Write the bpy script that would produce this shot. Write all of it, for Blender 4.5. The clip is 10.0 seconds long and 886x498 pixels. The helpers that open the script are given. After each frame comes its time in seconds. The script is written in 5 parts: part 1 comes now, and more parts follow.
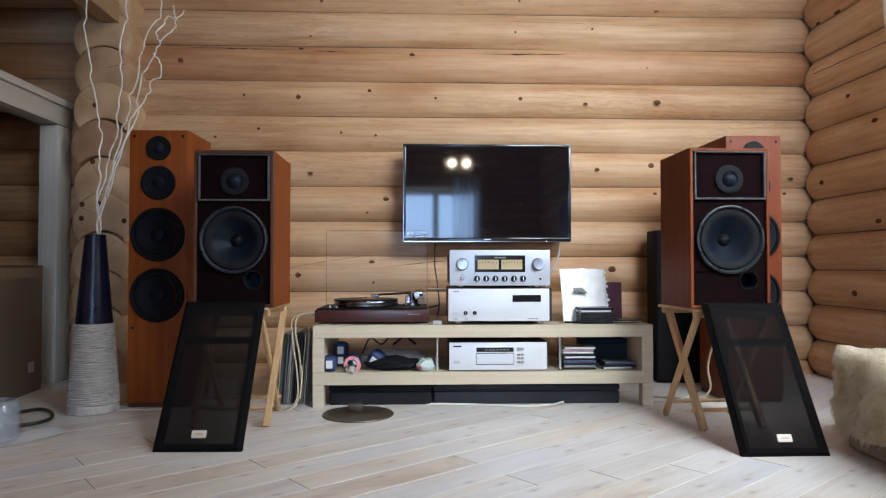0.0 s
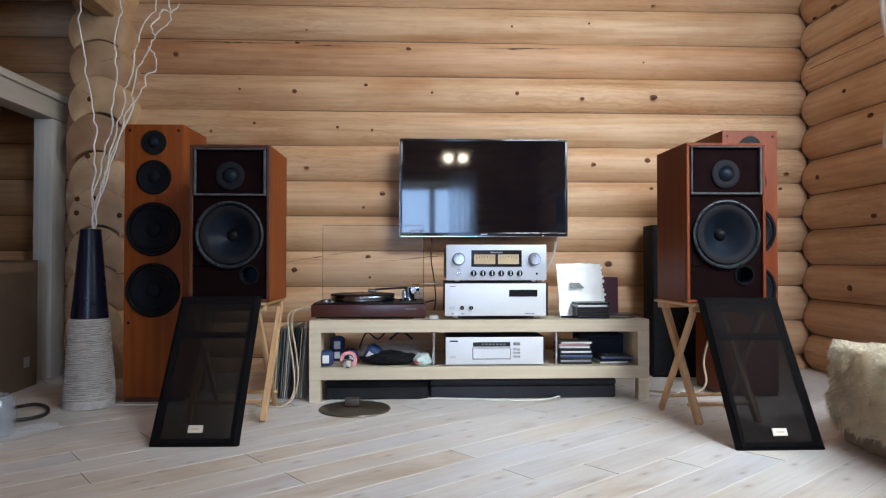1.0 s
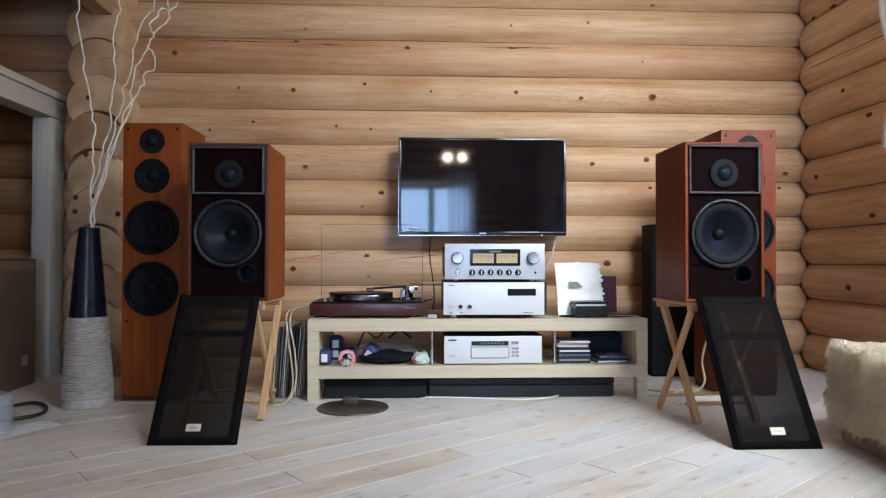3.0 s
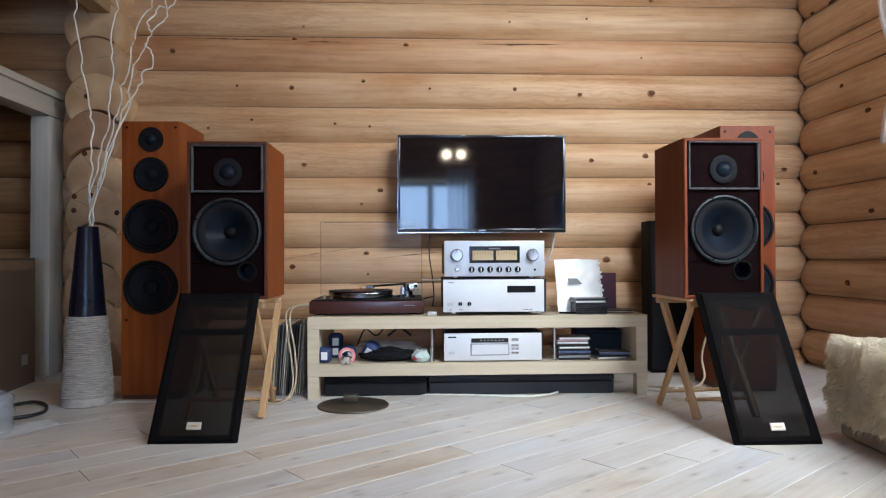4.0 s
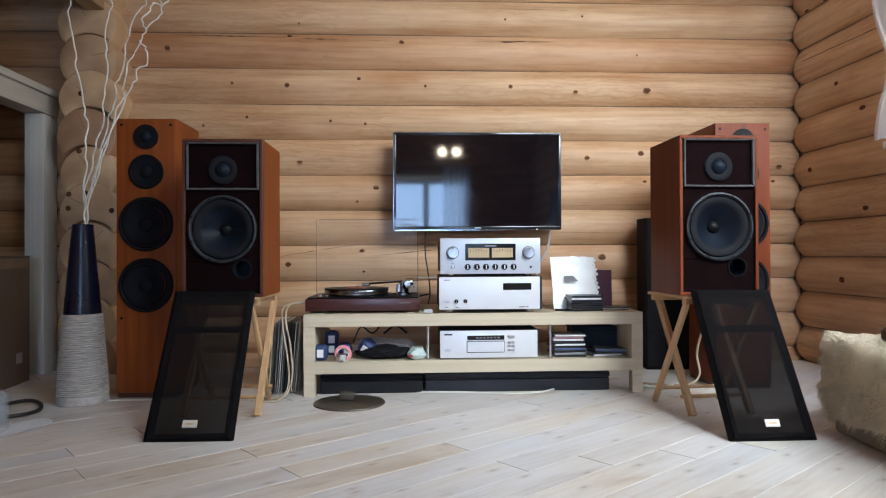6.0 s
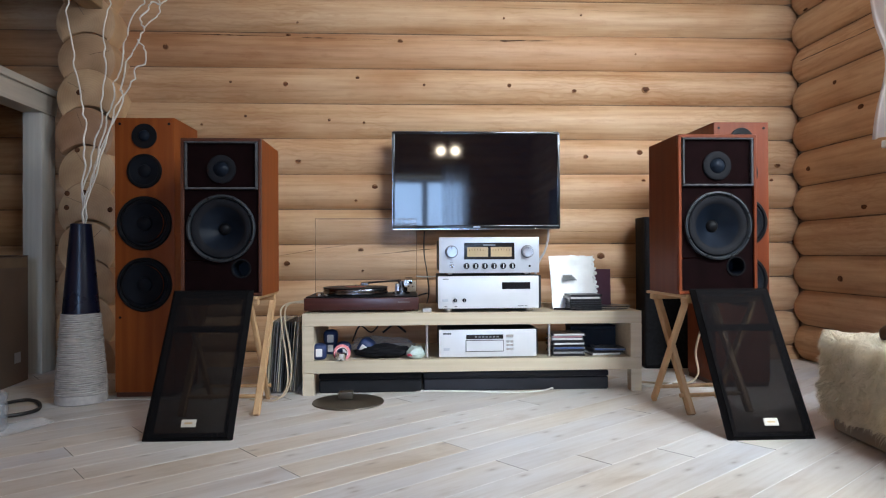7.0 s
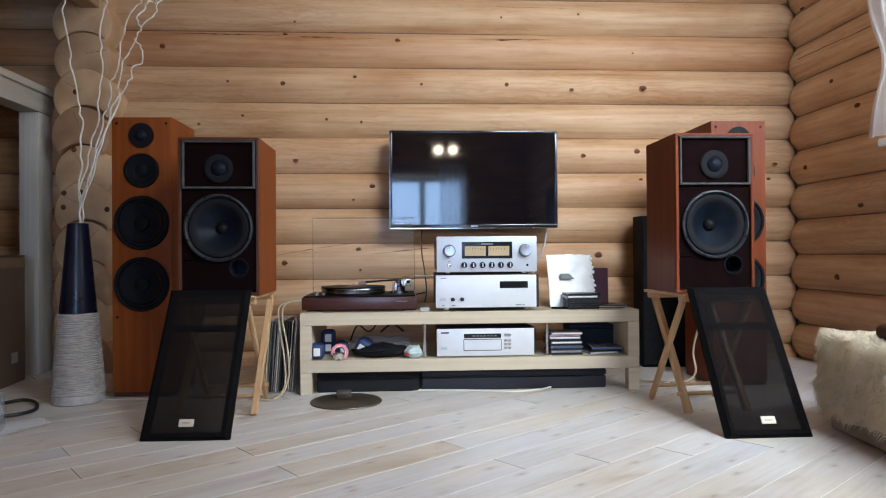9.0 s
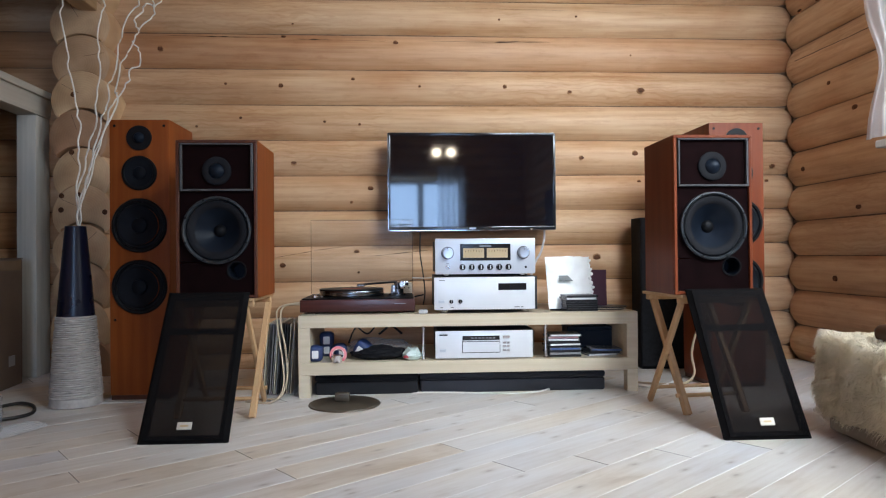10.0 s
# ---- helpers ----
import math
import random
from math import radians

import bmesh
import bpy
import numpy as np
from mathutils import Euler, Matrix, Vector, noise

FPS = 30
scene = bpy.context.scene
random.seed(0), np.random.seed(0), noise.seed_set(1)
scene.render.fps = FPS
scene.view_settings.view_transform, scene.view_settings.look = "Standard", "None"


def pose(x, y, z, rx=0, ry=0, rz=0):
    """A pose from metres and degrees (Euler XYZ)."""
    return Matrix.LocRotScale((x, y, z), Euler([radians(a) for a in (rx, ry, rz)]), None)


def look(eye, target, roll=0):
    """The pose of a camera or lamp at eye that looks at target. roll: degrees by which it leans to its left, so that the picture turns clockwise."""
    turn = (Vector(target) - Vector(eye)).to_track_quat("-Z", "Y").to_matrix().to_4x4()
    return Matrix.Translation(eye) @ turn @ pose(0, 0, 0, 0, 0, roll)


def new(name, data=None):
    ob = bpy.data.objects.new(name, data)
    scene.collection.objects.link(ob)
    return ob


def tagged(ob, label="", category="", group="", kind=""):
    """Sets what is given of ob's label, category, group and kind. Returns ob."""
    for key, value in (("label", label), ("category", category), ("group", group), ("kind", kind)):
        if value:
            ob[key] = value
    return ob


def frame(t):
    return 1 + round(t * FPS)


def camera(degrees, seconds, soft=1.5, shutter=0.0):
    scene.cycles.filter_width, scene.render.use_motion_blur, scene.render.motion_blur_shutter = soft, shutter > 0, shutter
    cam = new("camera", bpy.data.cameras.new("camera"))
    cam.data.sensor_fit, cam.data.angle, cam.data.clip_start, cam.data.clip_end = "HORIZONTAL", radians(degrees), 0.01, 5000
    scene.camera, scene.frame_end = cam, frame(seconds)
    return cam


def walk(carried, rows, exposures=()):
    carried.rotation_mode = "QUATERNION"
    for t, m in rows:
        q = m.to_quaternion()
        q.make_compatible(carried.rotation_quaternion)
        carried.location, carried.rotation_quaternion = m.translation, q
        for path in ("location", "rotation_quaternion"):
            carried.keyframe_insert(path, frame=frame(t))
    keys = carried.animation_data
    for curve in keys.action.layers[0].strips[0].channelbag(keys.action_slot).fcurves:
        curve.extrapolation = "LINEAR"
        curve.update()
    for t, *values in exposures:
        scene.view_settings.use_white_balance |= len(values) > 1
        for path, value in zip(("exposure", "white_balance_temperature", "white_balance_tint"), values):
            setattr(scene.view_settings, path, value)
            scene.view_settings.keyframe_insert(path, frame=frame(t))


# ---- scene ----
cam = camera(67.3, 10.0, soft=1.15)
PATH = [
    (0, (-0.12, -0.103, 0.615), (-0.045, 1.895, 0.664), -0.0),
    (0.5, (-0.12, -0.102, 0.615), (-0.033, 1.896, 0.659), -0.1),
    (1, (-0.121, -0.101, 0.614), (-0.035, 1.897, 0.648), 0.0),
    (1.5, (-0.121, -0.1, 0.613), (-0.034, 1.897, 0.648), 0.2),
    (2, (-0.119, -0.1, 0.611), (-0.029, 1.898, 0.645), 0.2),
    (2.5, (-0.117, -0.101, 0.612), (-0.029, 1.897, 0.647), 0.2),
    (4, (-0.118, -0.1, 0.612), (-0.028, 1.898, 0.636), -0.2),
    (4.5, (-0.121, -0.101, 0.614), (-0.028, 1.897, 0.638), -0.1),
    (5, (-0.12, -0.102, 0.613), (-0.025, 1.896, 0.64), -0.1),
    (5.5, (-0.119, -0.101, 0.611), (-0.02, 1.897, 0.633), -0.2),
    (7, (-0.12, -0.1, 0.613), (-0.013, 1.897, 0.626), -0.3),
    (7.5, (-0.118, -0.101, 0.611), (-0.013, 1.896, 0.628), -0.3),
    (8, (-0.119, -0.099, 0.612), (-0.011, 1.898, 0.621), -0.4),
    (8.5, (-0.12, -0.1, 0.612), (-0.007, 1.897, 0.62), -0.5),
    (9, (-0.12, -0.1, 0.612), (-0.006, 1.897, 0.623), -0.4),
    (9.5, (-0.117, -0.098, 0.612), (-0.001, 1.899, 0.627), -0.5),
    (10, (-0.12, -0.098, 0.611), (-0.001, 1.898, 0.629), -0.5),
]
walk(cam, [(t, look(eye, target, roll)) for t, eye, target, roll in PATH], [(0, 0.0), (10, 0.0)])


# ---------------------------------------------------------------- world and light
world = bpy.data.worlds.new("sky")
scene.world = world
world.use_nodes = True
wn = world.node_tree
sky = wn.nodes.new("ShaderNodeTexSky")
sky.sky_type = 'NISHITA'
sky.sun_disc = False
sky.sun_elevation = radians(30)
sky.sun_rotation = radians(200)
wn.links.new(sky.outputs[0], wn.nodes["Background"].inputs[0])
wn.nodes["Background"].inputs[1].default_value = 0.12

ROOM_W, ROOM_E, ROOM_S, ROOM_N = -6.2, 2.12, -5.0, 3.62   # log joint planes
CEIL = 4.50


def area_light(name, loc, target, sx, sy, power, color, spread=180):
    ld = bpy.data.lights.new(name, 'AREA')
    ld.shape = 'RECTANGLE'
    ld.size, ld.size_y, ld.energy, ld.color, ld.spread = sx, sy, power, color, radians(spread)
    ob = new(name, ld)
    ob.matrix_world = look(loc, target)
    return ob


# daylight standing in the window openings; the last lamp is added fill
area_light("daylight_east", (2.36, 1.36, 1.68), (0.0, 1.6, 0.8), 2.3, 1.1, 82, (0.82, 0.92, 1.0))
area_light("daylight_south", (0.10, -5.22, 1.35), (0.1, 0.0, 1.1), 1.6, 1.1, 125, (0.34, 0.58, 1.0))
area_light("daylight_east_high", (2.36, -0.45, 2.98), (1.45, 3.4, 0.30), 2.3, 1.1, 84, (0.79, 0.905, 1.0), 73)
# fill lamp added to brighten the east wall, no such source visible
area_light("fill_west_high", (-6.44, 1.3, 3.45), (2.0, 2.9, 1.5), 2.5, 1.25, 122, (0.84, 0.94, 1.0))


# ---------------------------------------------------------------- mesh helpers
def box(bm, x0, x1, y0, y1, z0, z1, bevel=0.0, seg=1):
    made = bmesh.ops.create_cube(bm, size=1.0)
    vs = made["verts"]
    for v in vs:
        v.co = Vector(((x0 + x1) / 2 + v.co.x * (x1 - x0), (y0 + y1) / 2 + v.co.y * (y1 - y0), (z0 + z1) / 2 + v.co.z * (z1 - z0)))
    if bevel > 0:
        es = list({e for v in vs for e in v.link_edges})
        bmesh.ops.bevel(bm, geom=es, offset=bevel, segments=seg, affect='EDGES', profile=0.6)
    return bm


def B(*a, **k):
    return box(bmesh.new(), *a, **k)


AXES = {'x': Matrix.Rotation(radians(90), 4, 'Y'), 'y': Matrix.Rotation(radians(90), 4, 'X'), 'z': Matrix.Identity(4)}


def lathe(bm, prof, loc=(0, 0, 0), axis='z', seg=32):
    """A turned shape from (radius, height) pairs; along y the heights run towards -y."""
    m = Matrix.Translation(loc) @ AXES[axis]
    rings = []
    for r, h in prof:
        if r <= 1e-6:
            rings.append([bm.verts.new(m @ Vector((0, 0, h)))])
        else:
            rings.append([bm.verts.new(m @ Vector((r * math.cos(2 * math.pi * i / seg), r * math.sin(2 * math.pi * i / seg), h))) for i in range(seg)])
    for a, b in zip(rings, rings[1:]):
        for i in range(seg):
            j = (i + 1) % seg
            if len(a) == 1 and len(b) == 1:
                continue
            if len(a) == 1:
                bm.faces.new((a[0], b[i], b[j]))
            elif len(b) == 1:
                bm.faces.new((a[i], a[j], b[0]))
            else:
                bm.faces.new((a[i], a[j], b[j], b[i]))
    return bm


def L(prof, loc=(0, 0, 0), axis='z', seg=32):
    return lathe(bmesh.new(), prof, loc, axis, seg)


def disc_prof(r, h0, h1, e=0.001):
    return [(0, h0), (r - e, h0), (r, h0 + e), (r, h1 - e), (r - e, h1), (0, h1)]


def tube(bm, pts, r, seg=8, taper=1.0, closed_ends=True):
    pts = [Vector(p) for p in pts]
    rings = []
    up = Vector((0.31, 0.17, 0.93)).normalized()
    for i, p in enumerate(pts):
        d = (pts[min(i + 1, len(pts) - 1)] - pts[max(i - 1, 0)]).normalized()
        u = d.cross(up)
        if u.length < 1e-3:
            u = d.cross(Vector((1, 0, 0)))
        u.normalize()
        w = d.cross(u)
        rr = r * (1 + (taper - 1) * i / max(1, len(pts) - 1))
        rings.append([bm.verts.new(p + u * rr * math.cos(2 * math.pi * k / seg) + w * rr * math.sin(2 * math.pi * k / seg)) for k in range(seg)])
    for a, b in zip(rings, rings[1:]):
        for k in range(seg):
            bm.faces.new((a[k], a[(k + 1) % seg], b[(k + 1) % seg], b[k]))
    if closed_ends:
        bm.faces.new(rings[0][::-1])
        bm.faces.new(rings[-1])
    return bm


def T(pts, r, seg=8, taper=1.0):
    return tube(bmesh.new(), pts, r, seg, taper)


def smooth_pts(ctrl, n=8):
    """A Catmull-Rom line through control points."""
    c = [Vector(p) for p in ctrl]
    c = [c[0] * 2 - c[1]] + c + [c[-1] * 2 - c[-2]]
    out = []
    for i in range(1, len(c) - 2):
        for k in range(n):
            t = k / n
            p0, p1, p2, p3 = c[i - 1:i + 3]
            out.append(0.5 * (2 * p1 + (p2 - p0) * t + (2 * p0 - 5 * p1 + 4 * p2 - p3) * t * t + (3 * p1 - p0 - 3 * p2 + p3) * t ** 3))
    out.append(c[-2])
    return out


def bar(bm, p, q, w, d, bevel=0.002):
    """A squared timber from p to q."""
    p, q = Vector(p), Vector(q)
    n0 = len(bm.verts)
    made = bmesh.ops.create_cube(bm, size=1.0)
    rot = (q - p).to_track_quat('Z', 'Y').to_matrix().to_4x4()
    m = Matrix.Translation((p + q) / 2) @ rot @ Matrix.Diagonal((w, d, (q - p).length, 1))
    vs = made["verts"]
    for v in vs:
        v.co = m @ v.co
    bmesh.ops.bevel(bm, geom=list({e for v in vs for e in v.link_edges}), offset=bevel, segments=2, affect='EDGES', profile=0.5)
    return bm


def to_mesh(name, bm, material, smooth=True):
    bmesh.ops.recalc_face_normals(bm, faces=bm.faces[:])
    me = bpy.data.meshes.new(name)
    bm.to_mesh(me)
    bm.free()
    for m in (material if isinstance(material, (list, tuple)) else [material]):
        me.materials.append(m)
    if smooth:
        me.polygons.foreach_set("use_smooth", [True] * len(me.polygons))
        me.set_sharp_from_angle(angle=radians(35))
    return me


def thing(name, label, category, loc=(0, 0, 0), rz=0, group="", kind=""):
    ob = new(name)
    ob.empty_display_size = 0.05
    ob.matrix_basis = pose(*loc, 0, 0, rz)
    return tagged(ob, label, category, group, kind)


def part(name, bm, material, parent, label="", smooth=True, m=None):
    ob = new(name, to_mesh(name, bm, material, smooth))
    ob.parent = parent
    if m is not None:
        ob.matrix_basis = m
    return tagged(ob, label) if label else ob


def solid(name, bm, material, label, category, loc=(0, 0, 0), rz=0, group="", kind="", smooth=True):
    ob = new(name, to_mesh(name, bm, material, smooth))
    ob.matrix_basis = pose(*loc, 0, 0, rz)
    return tagged(ob, label, category, group, kind)


# ---------------------------------------------------------------- materials
def mat_base(name, rough=0.5, metal=0.0, color=(0.5, 0.5, 0.5)):
    m = bpy.data.materials.new(name)
    m.use_nodes = True
    b = m.node_tree.nodes["Principled BSDF"]
    b.inputs["Roughness"].default_value = rough
    b.inputs["Metallic"].default_value = metal
    b.inputs["Base Color"].default_value = (*color, 1)
    return m, m.node_tree, b


def nd(nt, kind, **vals):
    n = nt.nodes.new(kind)
    for k, v in vals.items():
        n.inputs[k.replace("_", " ")].default_value = v
    return n


def coords(nt, scale, spread=0.0):
    tc = nt.nodes.new("ShaderNodeTexCoord")
    mp = nt.nodes.new("ShaderNodeMapping")
    mp.inputs["Scale"].default_value = scale
    src = tc.outputs["Object"]
    if spread:
        oi = nt.nodes.new("ShaderNodeObjectInfo")
        mul = nt.nodes.new("ShaderNodeMath")
        mul.operation = 'MULTIPLY'
        mul.inputs[1].default_value = spread
        nt.links.new(oi.outputs["Random"], mul.inputs[0])
        add = nt.nodes.new("ShaderNodeVectorMath")
        add.operation = 'ADD'
        nt.links.new(src, add.inputs[0])
        nt.links.new(mul.outputs[0], add.inputs[1])
        src = add.outputs[0]
    nt.links.new(src, mp.inputs["Vector"])
    return mp.outputs["Vector"]


def ramp(nt, src, stops):
    r = nt.nodes.new("ShaderNodeValToRGB")
    cr = r.color_ramp
    while len(cr.elements) < len(stops):
        cr.elements.new(0.5)
    for e, (p, c) in zip(cr.elements, stops):
        e.position = p
        e.color = (*c, 1) if len(c) == 3 else c
    nt.links.new(src, r.inputs["Fac"])
    return r.outputs["Color"]


def mixc(nt, fac, a, b, mode='MIX'):
    n = nt.nodes.new("ShaderNodeMix")
    n.data_type = 'RGBA'
    n.blend_type = mode
    for sock, val in ((n.inputs[0], fac), (n.inputs[6], a), (n.inputs[7], b)):
        if isinstance(val, bpy.types.NodeSocket):
            nt.links.new(val, sock)
        elif isinstance(val, (int, float)):
            sock.default_value = val
        else:
            sock.default_value = (*val, 1)
    return n.outputs[2]


def bump(nt, bsdf, src, strength, dist=0.002):
    b = nt.nodes.new("ShaderNodeBump")
    b.inputs["Strength"].default_value = strength
    b.inputs["Distance"].default_value = dist
    nt.links.new(src, b.inputs["Height"])
    nt.links.new(b.outputs[0], bsdf.inputs["Normal"])


def plain(name, color, rough=0.5, metal=0.0, var=0.12, scale=9.0, bumpy=0.05, rvar=0.12, spec=0.5):
    """A painted, plastic or metal surface with faint blotches, fine grain and uneven gloss."""
    m, nt, b = mat_base(name, rough, metal, color)
    b.inputs["Specular IOR Level"].default_value = spec
    v = coords(nt, (1, 1, 1), 3.0)
    n1 = nd(nt, "ShaderNodeTexNoise", Scale=scale, Detail=4.0)
    n2 = nd(nt, "ShaderNodeTexNoise", Scale=scale * 28, Detail=2.0)
    for n in (n1, n2):
        nt.links.new(v, n.inputs["Vector"])
    dark = tuple(c * (1 - var) for c in color)
    lite = tuple(min(1, c * (1 + var)) for c in color)
    nt.links.new(ramp(nt, n1.outputs["Fac"], [(0.3, dark), (0.7, lite)]), b.inputs["Base Color"])
    mr = nd(nt, "ShaderNodeMapRange")
    mr.inputs["To Min"].default_value = max(0.02, rough - rvar / 2)
    mr.inputs["To Max"].default_value = min(1, rough + rvar / 2)
    nt.links.new(n1.outputs["Fac"], mr.inputs["Value"])
    nt.links.new(mr.outputs[0], b.inputs["Roughness"])
    if bumpy:
        bump(nt, b, n2.outputs["Fac"], bumpy, 0.001)
    return m


def wood(name, dark, mid, lite, rough=0.45, along='x', grain=16.0, knots=0.0, tone=0.25, bumpy=0.25, spread=9.0, coat=0.0, spec=0.28):
    """Timber with grain along one axis, slow tone changes and (optionally) scattered knots."""
    m, nt, b = mat_base(name, rough)
    b.inputs["Specular IOR Level"].default_value = spec
    k = {'x': (0.06, 1, 1), 'y': (1, 0.06, 1), 'z': (1, 1, 0.06)}[along]
    v = coords(nt, k, spread)
    big = nd(nt, "ShaderNodeTexNoise", Scale=grain * 0.22, Detail=3.0, Distortion=0.6)
    fine = nd(nt, "ShaderNodeTexNoise", Scale=grain * 2.6, Detail=5.0, Roughness=0.65)
    wav = nd(nt, "ShaderNodeTexWave", Scale=grain * 0.35, Distortion=7.0, Detail=3.0)
    wav.bands_direction = 'Z' if along != 'z' else 'X'
    for n in (big, fine, wav):
        nt.links.new(v, n.inputs["Vector"])
    c1 = ramp(nt, fine.outputs["Fac"], [(0.28, dark), (0.52, mid), (0.75, lite)])
    c2 = ramp(nt, wav.outputs["Fac"], [(0.0, mid), (0.8, lite), (1.0, mid)])
    col = mixc(nt, 0.45, c1, c2)
    tonec = ramp(nt, big.outputs["Fac"], [(0.3, (1 - tone,) * 3), (0.7, (1.0, 1.0, 1.0))])
    col = mixc(nt, 1.0, col, tonec, 'MULTIPLY')
    oi = nt.nodes.new("ShaderNodeObjectInfo")
    each = ramp(nt, oi.outputs["Random"], [(0.0, (1 - tone * 0.5, 1 - tone * 0.62, 1 - tone * 0.75)), (1.0, (1.0, 1.0, 1.0))])
    col = mixc(nt, 1.0, col, each, 'MULTIPLY')
    if knots:
        vk = coords(nt, {'x': (1.4, 3.2, 3.2), 'y': (3.2, 1.4, 3.2), 'z': (3.2, 3.2, 1.4)}[along], spread)
        vo = nd(nt, "ShaderNodeTexVoronoi", Scale=knots)
        if along == 'x':
            vo.voronoi_dimensions = '2D'
        nt.links.new(vk, vo.inputs["Vector"])
        kf = ramp(nt, vo.outputs["Distance"], [(0.02, (0.75, 0.75, 0.75)), (0.075, (0, 0, 0))])
        col = mixc(nt, kf, col, tuple(c * 0.45 for c in dark))
    nt.links.new(col, b.inputs["Base Color"])
    if coat:
        b.inputs["Coat Weight"].default_value = coat
        b.inputs["Coat Roughness"].default_value = 0.25
    bump(nt, b, fine.outputs["Fac"], bumpy, 0.0015)
    return m


def log_pine():
    """Planed round pine: fine streaks along the log, slow tan and reddish patches, wavy ring figure on some logs."""
    m, nt, b = mat_base("log_pine", 0.5)
    b.inputs["Specular IOR Level"].default_value = 0.3
    oi = nt.nodes.new("ShaderNodeObjectInfo")

    def tex(kind, scale, stretch, **vals):
        n = nd(nt, kind, Scale=scale, **vals)
        nt.links.new(coords(nt, stretch, 17.0), n.inputs["Vector"])
        return n.outputs["Fac"]

    streak = tex("ShaderNodeTexNoise", 42.0, (0.05, 1, 1), Detail=5.0, Roughness=0.6)
    band = tex("ShaderNodeTexNoise", 13.0, (0.045, 1, 1), Detail=3.0, Distortion=0.4)
    slow = tex("ShaderNodeTexNoise", 2.2, (0.55, 1, 1), Detail=4.0, Roughness=0.55)
    fleck = tex("ShaderNodeTexNoise", 26.0, (0.28, 1, 1), Detail=4.0, Roughness=0.7)
    col = ramp(nt, streak, [(0.28, (0.440, 0.266, 0.152)), (0.52, (0.555, 0.366, 0.226)), (0.78, (0.625, 0.436, 0.288))])
    col = mixc(nt, 1.0, col, ramp(nt, band, [(0.30, (0.89, 0.84, 0.79)), (0.48, (1, 1, 1)), (0.70, (1.0, 1.0, 1.0))]), 'MULTIPLY')
    col = mixc(nt, 1.0, col, ramp(nt, slow, [(0.30, (0.80, 0.66, 0.56)), (0.47, (0.97, 0.93, 0.88)), (0.68, (1.03, 1.04, 1.05))]), 'MULTIPLY')
    col = mixc(nt, 0.45, col, mixc(nt, 1.0, col, ramp(nt, fleck, [(0.30, (0.74, 0.64, 0.56)), (0.46, (1, 1, 1)), (0.70, (1.0, 1.0, 1.0))]), 'MULTIPLY'))
    # contour-like ring figure, in places and on some of the logs
    wv = nd(nt, "ShaderNodeTexWave", Scale=8.0, Distortion=11.0, Detail=2.0)
    wv.bands_direction = 'Z'
    wv.inputs["Detail Scale"].default_value = 1.3
    nt.links.new(coords(nt, (0.7, 1.0, 1.6), 17.0), wv.inputs["Vector"])
    where = tex("ShaderNodeTexNoise", 1.7, (0.8, 1, 1), Detail=1.0)
    some = ramp(nt, oi.outputs["Random"], [(0.50, (0, 0, 0)), (0.62, (0.5, 0.5, 0.5))])
    amount = mixc(nt, 1.0, some, ramp(nt, where, [(0.44, (0, 0, 0)), (0.60, (1, 1, 1))]), 'MULTIPLY')
    lines = ramp(nt, wv.outputs["Fac"], [(0.10, (0.83, 0.74, 0.65)), (0.45, (1, 1, 1)), (1.0, (1, 1, 1))])
    col = mixc(nt, amount, col, mixc(nt, 1.0, col, lines, 'MULTIPLY'))
    each = ramp(nt, oi.outputs["Random"], [(0.0, (0.90, 0.78, 0.70)), (0.25, (1.0, 0.96, 0.92)), (0.55, (0.93, 0.87, 0.80)), (0.8, (1.03, 1.03, 1.0)), (1.0, (0.94, 0.85, 0.78))])
    col = mixc(nt, 1.0, col, each, 'MULTIPLY')
    nt.links.new(col, b.inputs["Base Color"])
    bump(nt, b, streak, 0.22, 0.0015)
    return m


LOG = log_pine()
LOG_END, ent, enb = mat_base("log_end_grain", 0.6)
ev = coords(ent, (1, 1, 1), 5.0)
etc_ = ent.nodes.new("ShaderNodeTexCoord")
erg = nd(ent, "ShaderNodeTexWave", Scale=26.0, Distortion=2.2, Detail=2.0)
erg.wave_type, erg.rings_direction = 'RINGS', 'Y'
ent.links.new(etc_.outputs["Object"], erg.inputs["Vector"])
ebl = nd(ent, "ShaderNodeTexNoise", Scale=7.0, Detail=4.0)
ent.links.new(ev, ebl.inputs["Vector"])
eco = mixc(ent, 0.10, ramp(ent, ebl.outputs["Fac"], [(0.3, (0.43, 0.27, 0.15)), (0.7, (0.64, 0.45, 0.28))]), ramp(ent, erg.outputs["Fac"], [(0.2, (0.30, 0.17, 0.085)), (0.8, (0.56, 0.38, 0.22))]))
eoi = ent.nodes.new("ShaderNodeObjectInfo")
eco = mixc(ent, 1.0, eco, ramp(ent, eoi.outputs["Random"], [(0.0, (0.60, 0.46, 0.42)), (0.35, (0.88, 0.80, 0.72)), (1.0, (1.08, 1.04, 0.96))]), 'MULTIPLY')
ent.links.new(eco, enb.inputs["Base Color"])
bump(ent, enb, ebl.outputs["Fac"], 0.3, 0.003)
KNOT = plain("pine_knot", (0.11, 0.045, 0.022), 0.7, 0, 0.5, 60, spec=0.08)
CRACK = plain("drying_crack", (0.07, 0.035, 0.018), 0.8, 0, 0.4, 30)
CHINK = plain("jute_caulking", (0.20, 0.13, 0.085), 0.9, 0, 0.4, 40, 0.4)
